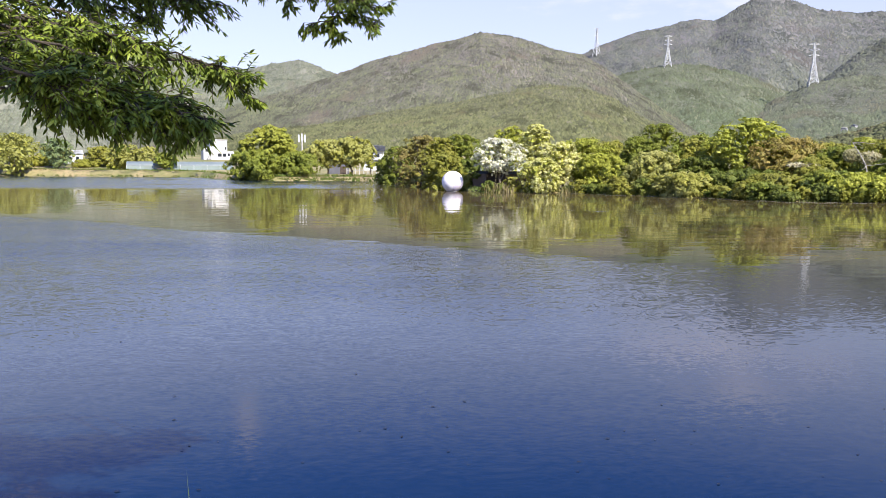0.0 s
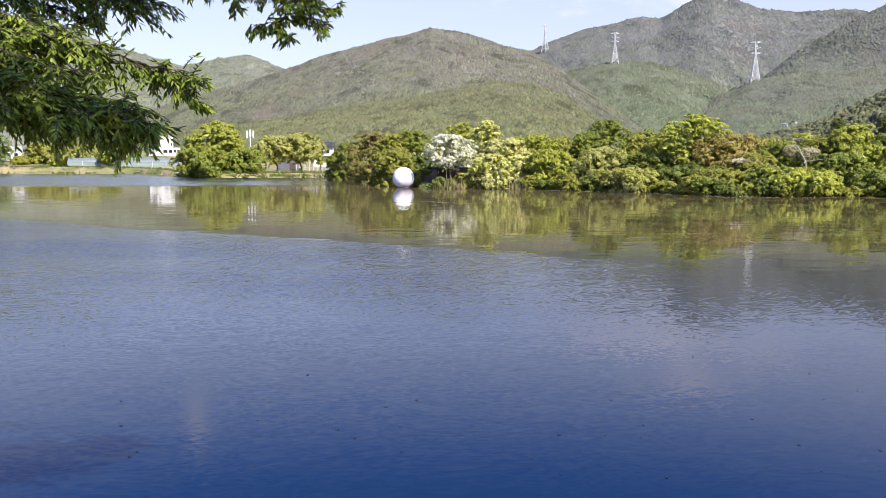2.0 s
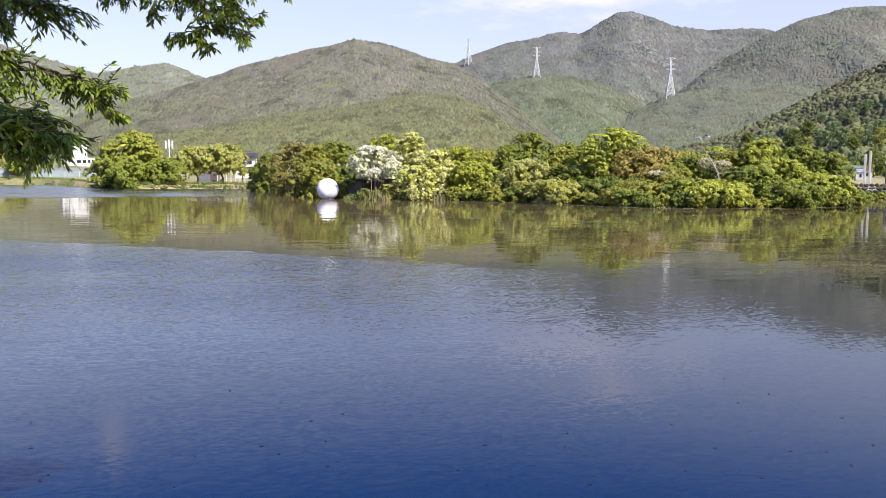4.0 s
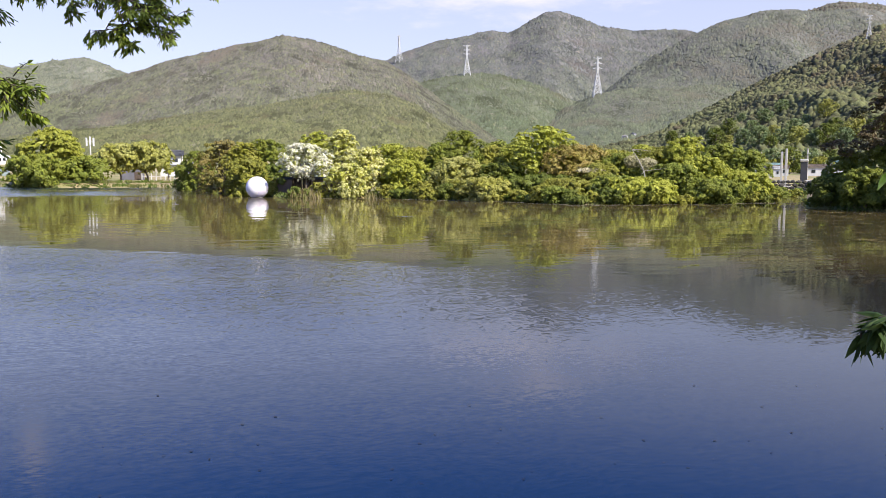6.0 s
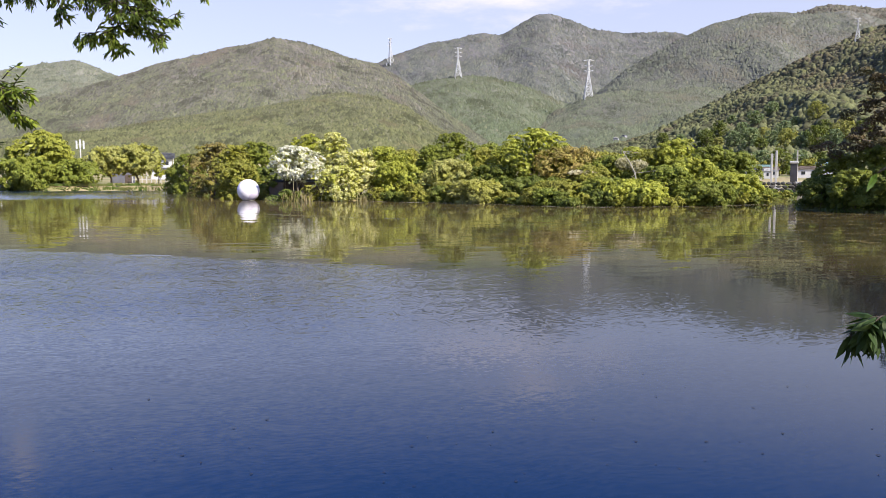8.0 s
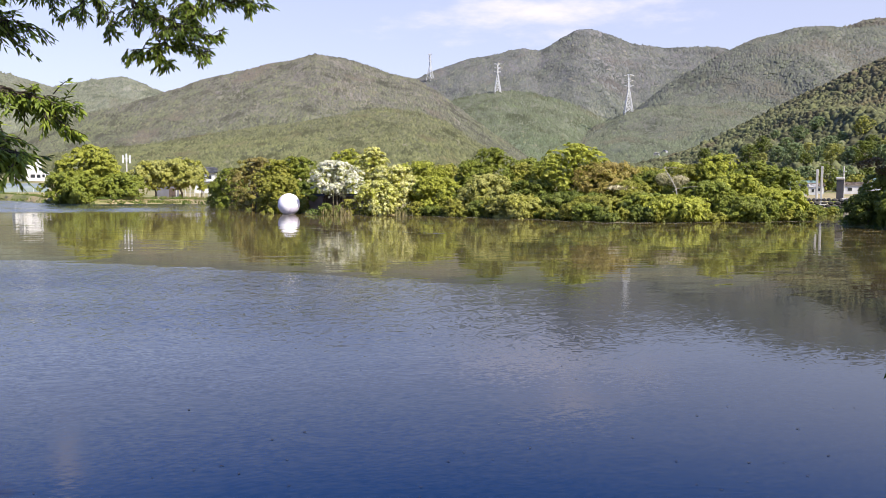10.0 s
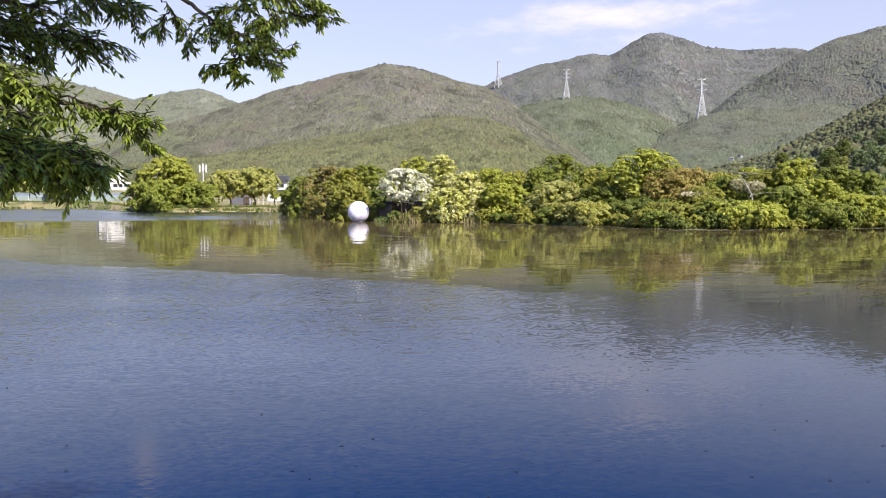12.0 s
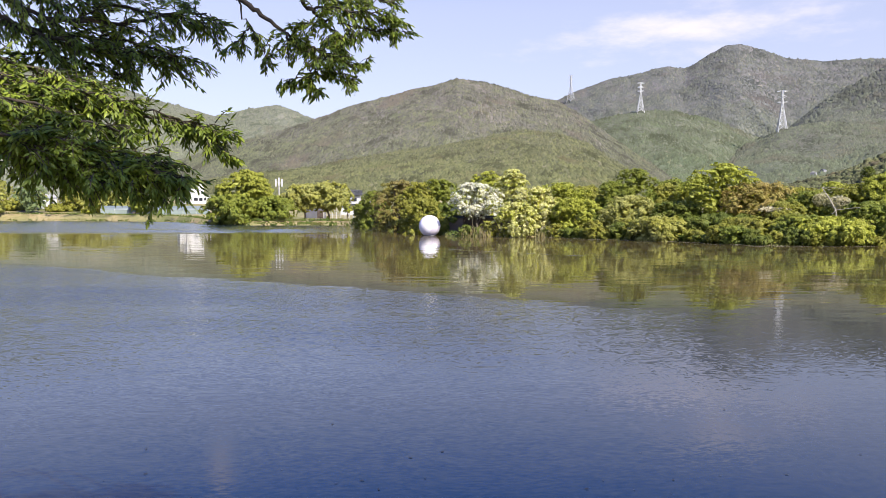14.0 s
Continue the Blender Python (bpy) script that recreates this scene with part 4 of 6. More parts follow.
for row in ((71.2, 97.8, 1.2, 1.5, "dark"), (72.6, 95.6, 0.9, 1.3, "olive"), (73.6, 93.5, 0.8, 1.1, "dark"), (70.4, 94.7, 0.6, 1.1, "green"), (74.6, 104.0, 2.1, 1.1, "olive"), (79.9, 100.0, 1.8, 1.2, "dark"), (75.2, 98.6, 1.0, 0.9, "leafy"), (76.9, 97.6, 1.2, 1.0, "dark"), (78.6, 97.2, 0.9, 0.9, "olive"), (77.6, 101.8, 1.9, 0.9, "green"), (72.9, 103.2, 2.0, 0.9, "dark"), (74.4, 95.2, 0.7, 1.0, "leafy")):
    tree(*row, "low scrub growing among bank stones", 0.01, 0.3, 1200, 14, 0.7, lobe=0.4, category="shrub", group="scrub on the channel bank", dense=1.2)
# the bank on the right
RIGHT = "shrubs on the right bank"
for row in ((52.9, 62.6, 5.0, 2.3, "green"), (53.9, 59.2, 5.6, 2.5, "green"), (50.0, 61.1, 2.9, 2.0, "dark"), (50.1, 57.1, 3.5, 2.2, "green"), (50.9, 53.7, 3.9, 2.3, "dark"), (55.3, 55.0, 6.3, 2.7, "green")):
    tree(*row, "dense dark green shrub on the bank", 0.02, 0.28, 7000, 46, category="shrub", group=RIGHT)


# woods at the foot of the nearer hillside
FOOT = "trees at the foot of the hillside"
# bluish and grey leaves: partly their own tone, partly haze put into colour
KINDS = ("bluish", "dark", "bluish", "grey", "bluish", "bluish", "dark", "grey", "bluish", "dark", "bluish", "bluish", "dark", "grey", "bluish", "bluish")
for k, (az, el) in enumerate([(34.42, 2.49), (33.00, 2.40), (31.86, 2.30), (35.72, 2.10), (37.05, 2.22), (38.20, 2.06), (39.31, 2.47), (40.49, 2.23), (30.54, 2.17), (29.36, 2.03), (35.17, 3.14), (37.63, 3.08), (41.66, 2.42), (38.88, 3.48), (33.76, 3.39), (36.18, 3.92), (34.9, 1.75), (35.6, 1.65), (36.3, 1.8), (37.2, 1.7), (38.0, 1.75), (33.9, 1.85), (38.9, 1.8), (33.0, 1.8), (39.9, 1.75), (32.2, 1.85)]):
    p = hill_near.at(az, el)
    high = 10.0 + 3.0 * math.sin(k * 2.1)
    tree(p.x, p.y, p.z + high, high * 0.55, KINDS[k % 16], "rounded tree among mixed woods at a hill's foot", 0.05, 0.9, 2600, 34, 0.8, group=FOOT, dense=1.0, base=p.z)


for k, az in enumerate(np.arange(32.6, 40.4, 0.6)):
    r = 372 + 16 * math.sin(k * 1.7)
    x, y = math.sin(radians(az)) * r, math.cos(radians(az)) * r
    tree(x, y, float(land(x, y)) + 8.5 + 2.5 * math.sin(k * 2.9), 5.2, ("grey", "bluish", "olive", "dark")[k % 4], "mixed tree behind the village", 0.05, 0.85, 2400, 34, 0.8, group="trees behind the village", dense=1.0)


# ---------------------------------------------------------------- hamlet up the valley
def hamlet_house(p, wide, high, roof, turn):
    t = thing("valley_house", p, turn, "small pale house far up the valley", "house", "houses up the valley")
    part("wall", boxed((wide, wide * 0.7, high + 3), (0, 0, high / 2 - 1.5)), GREYWALL, t)
    bm = bmesh.new()
    a = [bm.verts.new(q) for q in ((-wide * 0.55, -wide * 0.4, high), (wide * 0.55, -wide * 0.4, high), (wide * 0.55, wide * 0.4, high), (-wide * 0.55, wide * 0.4, high), (-wide * 0.5, 0, high * 1.45), (wide * 0.5, 0, high * 1.45))]
    for q in ((0, 1, 5, 4), (2, 3, 4, 5), (1, 2, 5), (3, 0, 4), (3, 2, 1, 0)):
        bm.faces.new([a[k] for k in q])
    part("roof", bm, roof, t)


for k, (az, el) in enumerate([(19.21, 3.08), (19.49, 2.96), (18.90, 2.93), (26.80, 2.59), (26.23, 2.44), (19.80, 3.12)]):
    hamlet_house(hill_knoll.at(az, el), 7.0 + 2 * (k % 3), 3.2, TILE if k % 2 else CONCRETE, radians(-az + 20 * k))


# ---------------------------------------------------------------- the moon ball on the water
def moon_ball(x, y, r):
    t = thing("moon_ball", (x, y, 0), 0, "big white inflatable moon ball floating on the pond", "balloon")
    bm = bmesh.new()
    bmesh.ops.create_uvsphere(bm, u_segments=64, v_segments=40, radius=r, matrix=Matrix.Translation((0, 0, r - 0.16)))
    part("skin", bm, BALL, t, smooth=True)
    bm = bmesh.new()
    bmesh.ops.create_cone(bm, cap_ends=True, segments=28, radius1=r * 0.50, radius2=r * 0.56, depth=0.16, matrix=Matrix.Translation((0, 0, 0.0)))
    part("float", bm, GREYWALL, t, "grey floating base")


moon_ball(*(1.23, 106.49), 1.42)


# ---------------------------------------------------------------- buildings on the far bank
def windowed(t, name, size, at, wall, panes, frame_mat=None):
    """A wall block with recessed windows on the side towards the pond: (x, z, width, height) of each pane."""
    part(name, boxed(size, (at[0], at[1], at[2] + size[2] / 2)), wall, t)
    front = at[1] - size[1] / 2
    for px, pz, pw, ph in panes:
        win = part("window", boxed((pw + 0.16, 0.10, ph + 0.16), (at[0] + px, front - 0.02, at[2] + pz)), frame_mat or GREYWALL, t)
        part("pane", boxed((pw, 0.06, ph), (at[0] + px, front - 0.07, at[2] + pz)), GLASS, win)


def ridge_roof(w_, d_, eave, ridge, over, at, mat, curve=0.25, segs=10):
    """A tiled gable roof with upturned eaves."""
    bm = bmesh.new()
    rows = []
    for i in range(segs + 1):
        u = -1 + 2 * i / segs
        lift = curve * abs(u) ** 3
        x = u * (w_ / 2 + over)
        pts = [(x, -d_ / 2 - over, eave + lift), (x, -d_ / 4, eave + (ridge - eave) * 0.42 + lift * 0.6), (x, 0, ridge + lift * 0.5), (x, d_ / 4, eave + (ridge - eave) * 0.42 + lift * 0.6), (x, d_ / 2 + over, eave + lift)]
        rows.append([bm.verts.new(Vector(p) + Vector(at)) for p in pts])
    faces = [bm.faces.new((rows[i][k], rows[i + 1][k], rows[i + 1][k + 1], rows[i][k + 1])) for i in range(segs) for k in range(4)]
    bmesh.ops.solidify(bm, geom=faces, thickness=0.25)
    return bm


def at_land(x, y):
    return (x, y, float(land(x, y)) - 0.05)


def face_pond(x, y):
    return -math.atan2(x, y)


def modern_house(x, y):
    t = thing("modern_house", at_land(x, y), face_pond(x, y) + 0.25, "white cubic two-storey house with dark windows", "house")
    windowed(t, "wall", (9.6, 8.0, 10.0), (0, 0, 0), WHITE, ((0.4, 2.4, 2.2, 1.6), (3.2, 2.4, 1.8, 1.6), (-3.2, 8.0, 1.5, 2.0), (3.9, 6.0, 0.7, 1.6)))
    part("parapet", boxed((10.3, 8.3, 0.35), (0, 0, 10.35)), WHITE, t)
    windowed(t, "side_wing", (3.4, 6.0, 6.8), (-6.5, 0.6, 0), WHITE, ((0.2, 4.8, 1.6, 1.4),))
    for k in range(7):
        part("stair_step", boxed((0.9, 1.4, 0.9), (-3.6 - 0.42 * k, -4.6, 5.2 - 0.8 * k)), CONCRETE, t)
    windowed(t, "low_wing", (4.6, 6.0, 4.4), (7.1, 1.0, 0), WHITE, ((-0.9, 2.6, 1.2, 1.4), (1.0, 2.6, 1.2, 1.4)))
    return t


def hanok_house(x, y):
    t = thing("tiled_house", at_land(x, y), face_pond(x, y), "white two-storey house with dark curved tile roofs", "house")
    windowed(t, "lower_wall", (9.6, 7.0, 3.6), (0, 0, 0), WHITE, ((-2.6, 1.8, 1.9, 1.7), (0.6, 1.8, 1.8, 1.7), (3.2, 1.8, 1.5, 1.7)))
    part("lower_roof", ridge_roof(9.6, 7.0, 3.55, 5.0, 1.1, (0, 0, 0), TILE), TILE, t)
    windowed(t, "upper_wall", (6.2, 5.0, 3.2), (-1.2, 0, 3.8), WHITE, ((-1.2, 1.7, 1.5, 1.2), (1.2, 1.7, 1.5, 1.2)))
    part("upper_roof", ridge_roof(6.2, 5.0, 7.0, 8.9, 1.0, (-1.2, 0, 0), TILE), TILE, t)
    part("ridge_cap", boxed((6.6, 0.4, 0.45), (-1.2, 0, 9.0)), TILE, t, bevel=0.08)
    bm = bmesh.new()
    a = [bm.verts.new(p) for p in ((2.2, -2.5, 5.2), (2.2, 2.5, 5.2), (2.2, 0, 7.4))]
    b = [bm.verts.new(p) for p in ((2.45, -2.5, 5.2), (2.45, 2.5, 5.2), (2.45, 0, 7.4))]
    bm.faces.new(a), bm.faces.new(b)
    for i in range(3):
        bm.faces.new((a[i], a[(i + 1) % 3], b[(i + 1) % 3], b[i]))
    part("gable", bm, WHITE, t)


def small_house(x, y, wide, high, roof, label, wall=None):
    t = thing("small_house", at_land(x, y), face_pond(x, y) + 0.15, label, "house", "village houses")
    windowed(t, "wall", (wide, wide * 0.7, high), (0, 0, 0), wall or WHITE, ((-wide * 0.25, high * 0.55, wide * 0.16, high * 0.35), (wide * 0.2, high * 0.55, wide * 0.16, high * 0.35)))
    part("roof", ridge_roof(wide, wide * 0.7, high - 0.05, high * 1.38, 0.4, (0, 0, 0), roof, 0.0, 2), roof, t)


def greenhouse(x, y, length, wide, high):
    t = thing("greenhouse", at_land(x, y), face_pond(x, y), "long low greenhouse with pale vinyl roof and teal side netting", "greenhouse")
    part("side_netting", boxed((length, wide, high * 0.5), (0, 0, high * 0.25)), TEALNET, t, "teal side netting")
    bm = bmesh.new()
    rows = []
    for i in range(13):
        a = math.pi * i / 12
        yy, zz = -math.cos(a) * wide / 2 * 1.02, high * 0.5 + math.sin(a) * high * 0.5
        rows.append([bm.verts.new((sx * length / 2, yy, zz)) for sx in (-1, 1)])
    for i in range(12):
        bm.faces.new((rows[i][0], rows[i][1], rows[i + 1][1], rows[i + 1][0]))
    bm.faces.new([r[0] for r in rows])
    bm.faces.new([r[1] for r in rows][::-1])
    part("vinyl_roof", bm, VINYL, t, "pale vinyl arched roof")
    for k in range(9):
        part("post", boxed((0.14, 0.14, high * 0.62), (-length / 2 + length * k / 8, -wide / 2 - 0.08, high * 0.31)), STEEL, t)


def mast(x, y, top, label, antennas=3):
    z = float(land(x, y))
    h = top - z
    t = thing("utility_pole", (x, y, z - 0.3), face_pond(x, y), label, "pole", "poles")
    adopt(new("shaft", tubes_mesh("shaft", [([(0, 0, 0), (0, 0, h * 0.5), (0, 0, h + 0.3)], 0.28, 0.17)], CONCRETE, 9)), t)
    for k in range(antennas):
        part("antenna_panel", boxed((0.5, 0.3, 2.4), ((k - (antennas - 1) / 2) * 0.95, -0.35 + 0.2 * (k % 2), h - 1.4 + 0.25 * (k % 2))), STEEL, t)
    if antennas:
        part("crossarm", boxed((2.4, 0.14, 0.14), (0, -0.2, h - 1.2)), STEEL, t)
    part("lower_crossarm", boxed((1.0, 0.12, 0.12), (0.3, -0.2, h * 0.86)), STEEL, t)


house_white = modern_house(*(-103.41, 370.85))
house_white.scale = (0.8, 0.8, 0.86)
hanok_house(*(-24.30, 299.01))
small_house(*(-144.61, 316.53), 6.5, 4.0, WHITE, "small white pavilion house on the far bank")
small_house(*(-139.71, 323.09), 5.0, 3.2, TILE, "low grey-roofed house on the far bank")
greenhouse(*(-94.37, 291.08), 36.0, 8.0, 3.0)
mast(*(-44.9, 258.1, 14.1), "concrete pole with three pale antenna panels")
mast(*(-55.8, 294.8, 9.3), "thin concrete pole behind trees", 0)


def shed(x, y, wide, deep, high, mat, label):
    t = thing("shed", at_land(x, y), face_pond(x, y), label, "shed")
    part("wall", boxed((wide, deep, high), (0, 0, high / 2)), mat, t)
    part("roof", boxed((wide + 0.5, deep + 0.5, 0.25), (0, 0, high + 0.12)), TILE, t)
    part("door", boxed((1.6, 0.08, 2.2), (wide * 0.2, -deep / 2 - 0.03, 1.1)), DARKWOOD, t)


shed(*(-28.86, 224.15), 5.5, 4.0, 2.9, CARPAINT, "dark grey shed behind spreading trees")


def pergola(x, y, length, bays):
    t = thing("rail_fence", at_land(x, y), face_pond(x, y), "thin pale post-and-rail fence by the far bank", "fence")
    for k in range(bays + 1):
        part("post", boxed((0.22, 0.22, 2.7 if k % 2 else 2.2), (-length / 2 + length * k / bays, 0, 1.2)), CONCRETE, t)
    for z in (1.0, 2.0):
        part("rail", boxed((length, 0.12, 0.12), (0, -0.02, z)), CONCRETE, t)


pergola(*(-22.27, 220.88), 8.0, 7)


def far_bench(x, y):
    t = thing("bench", at_land(x, y), face_pond(x, y), "small dark bench on the far bank", "bench", "benches on the far bank")
    part("seat", boxed((1.7, 0.45, 0.08), (0, 0, 0.46)), DARKWOOD, t)
    part("backrest", boxed((1.7, 0.07, 0.4), (0, 0.22, 0.75)), DARKWOOD, t)
    for sx in (-0.7, 0.7):
        part("leg", boxed((0.1, 0.4, 0.46), (sx, 0, 0.2)), DARKWOOD, t)


far_bench(*(-95.09, 271.85))
far_bench(*(-141.63, 292.52))


# ---------------------------------------------------------------- village and stones past the channel on the right
small_house(*(192.18, 268.27), 7.0, 3.4, TEALROOF, "low house with a teal metal roof")
small_house(*(155.76, 220.54), 4.5, 2.8, TILE, "white village house with a grey roof")
small_house(*(167.09, 230.88), 3.6, 2.6, WHITE, "small white outbuilding by the village")
small_house(*(192.88, 242.69), 7.5, 3.0, EARTHWALL, "village house with an ochre roof")
small_house(*(172.4, 252.0), 6.0, 3.2, TEALROOF, "village house with a faded teal roof", GREYWALL)
small_house(*(183.5, 250.5), 5.0, 2.8, EARTHWALL, "low village house with a rust-coloured roof")
small_house(*(161.5, 231.5), 3.2, 2.2, CONCRETE, "small grey village shed", GREYWALL)
small_house(*(228.52, 278.17), 9.0, 4.2, TEALROOF, "village house with a blue-green roof")
mast(*(166.5, 237.4, 10.3), "thin concrete pole in the village", 0)
mast(*(147.2, 189.6, 9.9), "thin village pole by the houses", 0)


def twin_pillar(x, y, top):
    z = float(land(x, y))
    t = thing("stone_pillars", (x, y, z - 0.2), face_pond(x, y), "pair of tall pale concrete pillars", "pillar")
    for sx, cut in ((-0.36, 0.5), (0.36, 0.0)):
        part("pillar", boxed((0.38, 0.42, top - z + 0.2 - cut), (sx, 0, (top - z + 0.2 - cut) / 2)), CONCRETE, t, bevel=0.05)
    part("plinth", boxed((2.4, 1.4, 0.5), (0, 0, 0.3)), CONCRETE, t, bevel=0.05)


twin_pillar(*(89.1, 120.7, 7.3))


def stele(x, y, top, wide):
    z = float(land(x, y))
    t = thing("stone_stele", (x, y, z - 0.2), face_pond(x, y), "black stone stele with a pale capstone", "monument", "steles")
    h = top - z + 0.2
    part("base_stone", boxed((wide * 1.7, 1.2, 0.6), (0, 0, 0.35)), CONCRETE, t, bevel=0.06)
    part("slab", boxed((wide, 0.6, h - 0.9), (0, 0, 0.6 + (h - 0.9) / 2)), BLACKSTONE, t, bevel=0.03)
    part("capstone", boxed((wide * 1.25, 0.9, 0.42), (0, 0, h - 0.15)), CONCRETE, t, bevel=0.1)


stele(*(86.7, 112.4, 5.3), 1.05)
stele(*(78.8, 100.9, 2.1), 1.2)


def rubble(rng, size):
    v, f = ico()
    return v * rng.uniform(0.75, 1.2, (len(v), 1)) * np.array(size), f


def stone_wall(name, a, b, courses, size, label, seed):
    """A dry bank of rounded stones, one by one."""
    rng = np.random.default_rng(seed)
    a, b = np.array(a), np.array(b)
    length = float(np.hypot(*(b - a)))
    t = thing(name, at_land(*a), math.atan2(b[1] - a[1], b[0] - a[0]), label, "stone wall", kind="structure")
    for c in range(courses):
        x = (c % 2) * size * 0.5
        while x < length:
            w_ = size * rng.uniform(0.75, 1.35)
            v, f = rubble(rng, (w_ * 0.58, size * 0.5, size * rng.uniform(0.3, 0.46)))
            v = v + np.array([x + w_ / 2, c * size * 0.18, 0.2 + c * size * 0.62])
            adopt(new("stone", mesh_np("stone", v, f, STONE)), t)
            x += w_


stone_wall("stone_bank", (71.60, 102.3), (80.6, 98.4), 4, 0.7, "dark bank of rounded stones above the water", 5)
stone_wall("islet_stones", (3.71, 103.93), (10.33, 102.48), 2, 0.7, "rounded shore stones under a tiled wall", 6)


# ---------------------------------------------------------------- tiled wall and gate on the islet
def garden_wall(a, b):
    a, b = np.array(a), np.array(b)
    length = float(np.hypot(*(b - a)))
    t = thing("garden_wall", at_land(*a), math.atan2(b[1] - a[1], b[0] - a[0]), "old earthen garden wall with a tile coping", "wall")
    part("wall_body", boxed((length, 0.5, 1.9), (length / 2, 0, 0.95)), EARTHWALL, t)
    part("coping", ridge_roof(length, 0.5, 1.88, 2.25, 0.18, (length / 2, 0, 0), TILE, 0.0, 2), TILE, t)


def gate(x, y):
    t = thing("gate", at_land(x, y), face_pond(x, y), "dark timber gate with a tiled roof under a fringe tree", "gate")
    for sx in (-1.2, 1.2):
        adopt(new("post", tubes_mesh("post", [([(sx, 0, -0.2), (sx, 0, 1.5), (sx, 0, 3.0)], 0.17, 0.15)], DARKWOOD, 10)), t)
    part("lintel", boxed((3.0, 0.25, 0.3), (0, 0, 2.75)), DARKWOOD, t)
    for sx in (-0.56, 0.56):
        leaf_ = part("door_leaf", boxed((1.08, 0.08, 2.4), (sx, 0.12, 1.25)), DARKWOOD, t)
        part("ring_pull", boxed((0.12, 0.05, 0.12), (sx * 0.3, 0.05, 1.3)), BLACKSTONE, leaf_)
    part("roof", ridge_roof(3.0, 1.6, 3.0, 3.7, 0.4, (0, 0, 0), TILE), TILE, t)


garden_wall((3.37, 110.95), (5.91, 109.84))
garden_wall((8.42, 109.68), (11.96, 108.34))
gate(*(7.16, 109.77))


# ---------------------------------------------------------------- reeds, dead wood, floating bits
def blades(name, at, spread, count, high, mat, label, category, seed, width=0.03, kind="", lean=0.25, stretch=(1.0, 1.0)):
    rng = np.random.default_rng(seed)
    base = rng.normal(0, spread, (count, 2)) * np.array(stretch)
    h = high * rng.uniform(0.5, 1.1, count)
    d = rng.normal(0, lean, (count, 2)) * h[:, None]
    a = rng.uniform(0, 6.28, count)
    side = np.stack([np.cos(a), np.sin(a), 0 * a], -1) * width * rng.uniform(0.6, 1.3, count)[:, None]
    b0 = np.column_stack([base, np.zeros(count)])
    mid = b0 + np.column_stack([d * 0.35, h * 0.6])
    tip = b0 + np.column_stack([d, h])
    verts = np.stack([b0 - side, b0 + side, mid + side * 0.8, mid - side * 0.8, tip], 1).reshape(-1, 3)
    q = (np.arange(count) * 5)[:, None]
    faces = np.concatenate([q + np.array([[0, 1, 2]]), q + np.array([[0, 2, 3]]), q + np.array([[3, 2, 4]])], 0)
    ob = new(name, mesh_np(name, verts, faces, LEAF[mat]))
    ob.location = at
    return tagged(ob, label, category, kind=kind)


REED = "dry tan reeds at the water's edge"
for i, (p, n_, h_) in enumerate((((7.25, 100.74), 90, 1.45), ((8.17, 100.17), 45, 1.2), ((5.99, 101.32), 50, 1.5), ((14.92, 97.87), 50, 1.3), ((20.12, 95.91), 50, 1.1))):
    blades("reed_clump", (p[0], p[1], -0.1), 0.5, n_, h_, "reed", REED, "reeds", 30 + i, 0.035, "stuff")
rng_shore = np.random.default_rng(77)


def shore_grass():
    """Grass and weeds along the banks that face the camera."""
    verts, faces, k = [], [], 0
    for az in np.arange(-30, 45, 0.05):
        r = float(SHORE(az))
        for _ in range(2):
            rr = r + rng_shore.uniform(-0.2, 4.0)
            a = az + rng_shore.uniform(-0.05, 0.05)
            x, y = math.sin(radians(a)) * rr, math.cos(radians(a)) * rr
            z = float(land(x, y)) - 0.05
            h = rng_shore.uniform(0.15, 0.4) * (1.0 if r < 150 else 2.0)
            for b in range(3):
                dx, dy = rng_shore.normal(0, 0.22, 2)
                w_ = rng_shore.uniform(0.05, 0.12) * (1 if r < 150 else 2.2)
                verts += [(x + dx - w_, y + dy, z), (x + dx + w_, y + dy, z), (x + dx * 2 + rng_shore.normal(0, 0.1), y + dy * 2, z + h)]
                faces.append((k, k + 1, k + 2))
                k += 3
    tagged(new("shore_grass", mesh_np("shore_grass", verts, faces, LEAF["grass"])), "rough grass and weeds along the banks", "grass", kind="stuff")


shore_grass()


def dead_tree(points, r0, label):
    base = Vector(points[0])
    t = thing("dead_tree", base, 0, label, "dead tree")
    pts = [tuple(Vector(p) - base) for p in points]
    adopt(new("trunk", tubes_mesh("trunk", [(pts, r0, r0 * 0.4)], DEADWOOD, 8)), t)
    rng = np.random.default_rng(11)
    for k in range(7):
        s = Vector(pts[1 + k % (len(pts) - 1)])
        e = s + Vector((rng.normal(0, 1.0), rng.normal(0, 0.5), rng.uniform(-0.4, 0.8)))
        adopt(new("branch", tubes_mesh("branch", [(wander(s, e, 0.08, rng, 4), r0 * 0.4, 0.015)], DEADWOOD, 5)), t)


dead_tree([(40.91, 77.91, 1.65), (40.72, 78.01, 3.32), (40.47, 78.71, 4.40), (40.04, 79.48, 5.61)], 0.075, "bare grey leaning trunk among the islet trees")


def dead_brush(x, y, z, rx, rz, label, seed):
    """A tangle of pale dry creeper."""
    rng = np.random.default_rng(seed)
    n_ = 420
    d = rng.normal(0, 1, (n_, 3))
    d /= np.linalg.norm(d, axis=1)[:, None]
    pts = d * np.array([rx, rx * 0.5, rz]) * rng.uniform(0.7, 1.0, n_)[:, None]
    v, f = leaf_cards(pts, d + np.array([0, -0.4, 0.5]), 0.45, rng, 0.26)
    ob = new("dry_creeper", mesh_np("dry_creeper", v, f, LEAF["deadtwig"]))
    ob.location = (x, y, z)
    tagged(ob, label, "creeper")


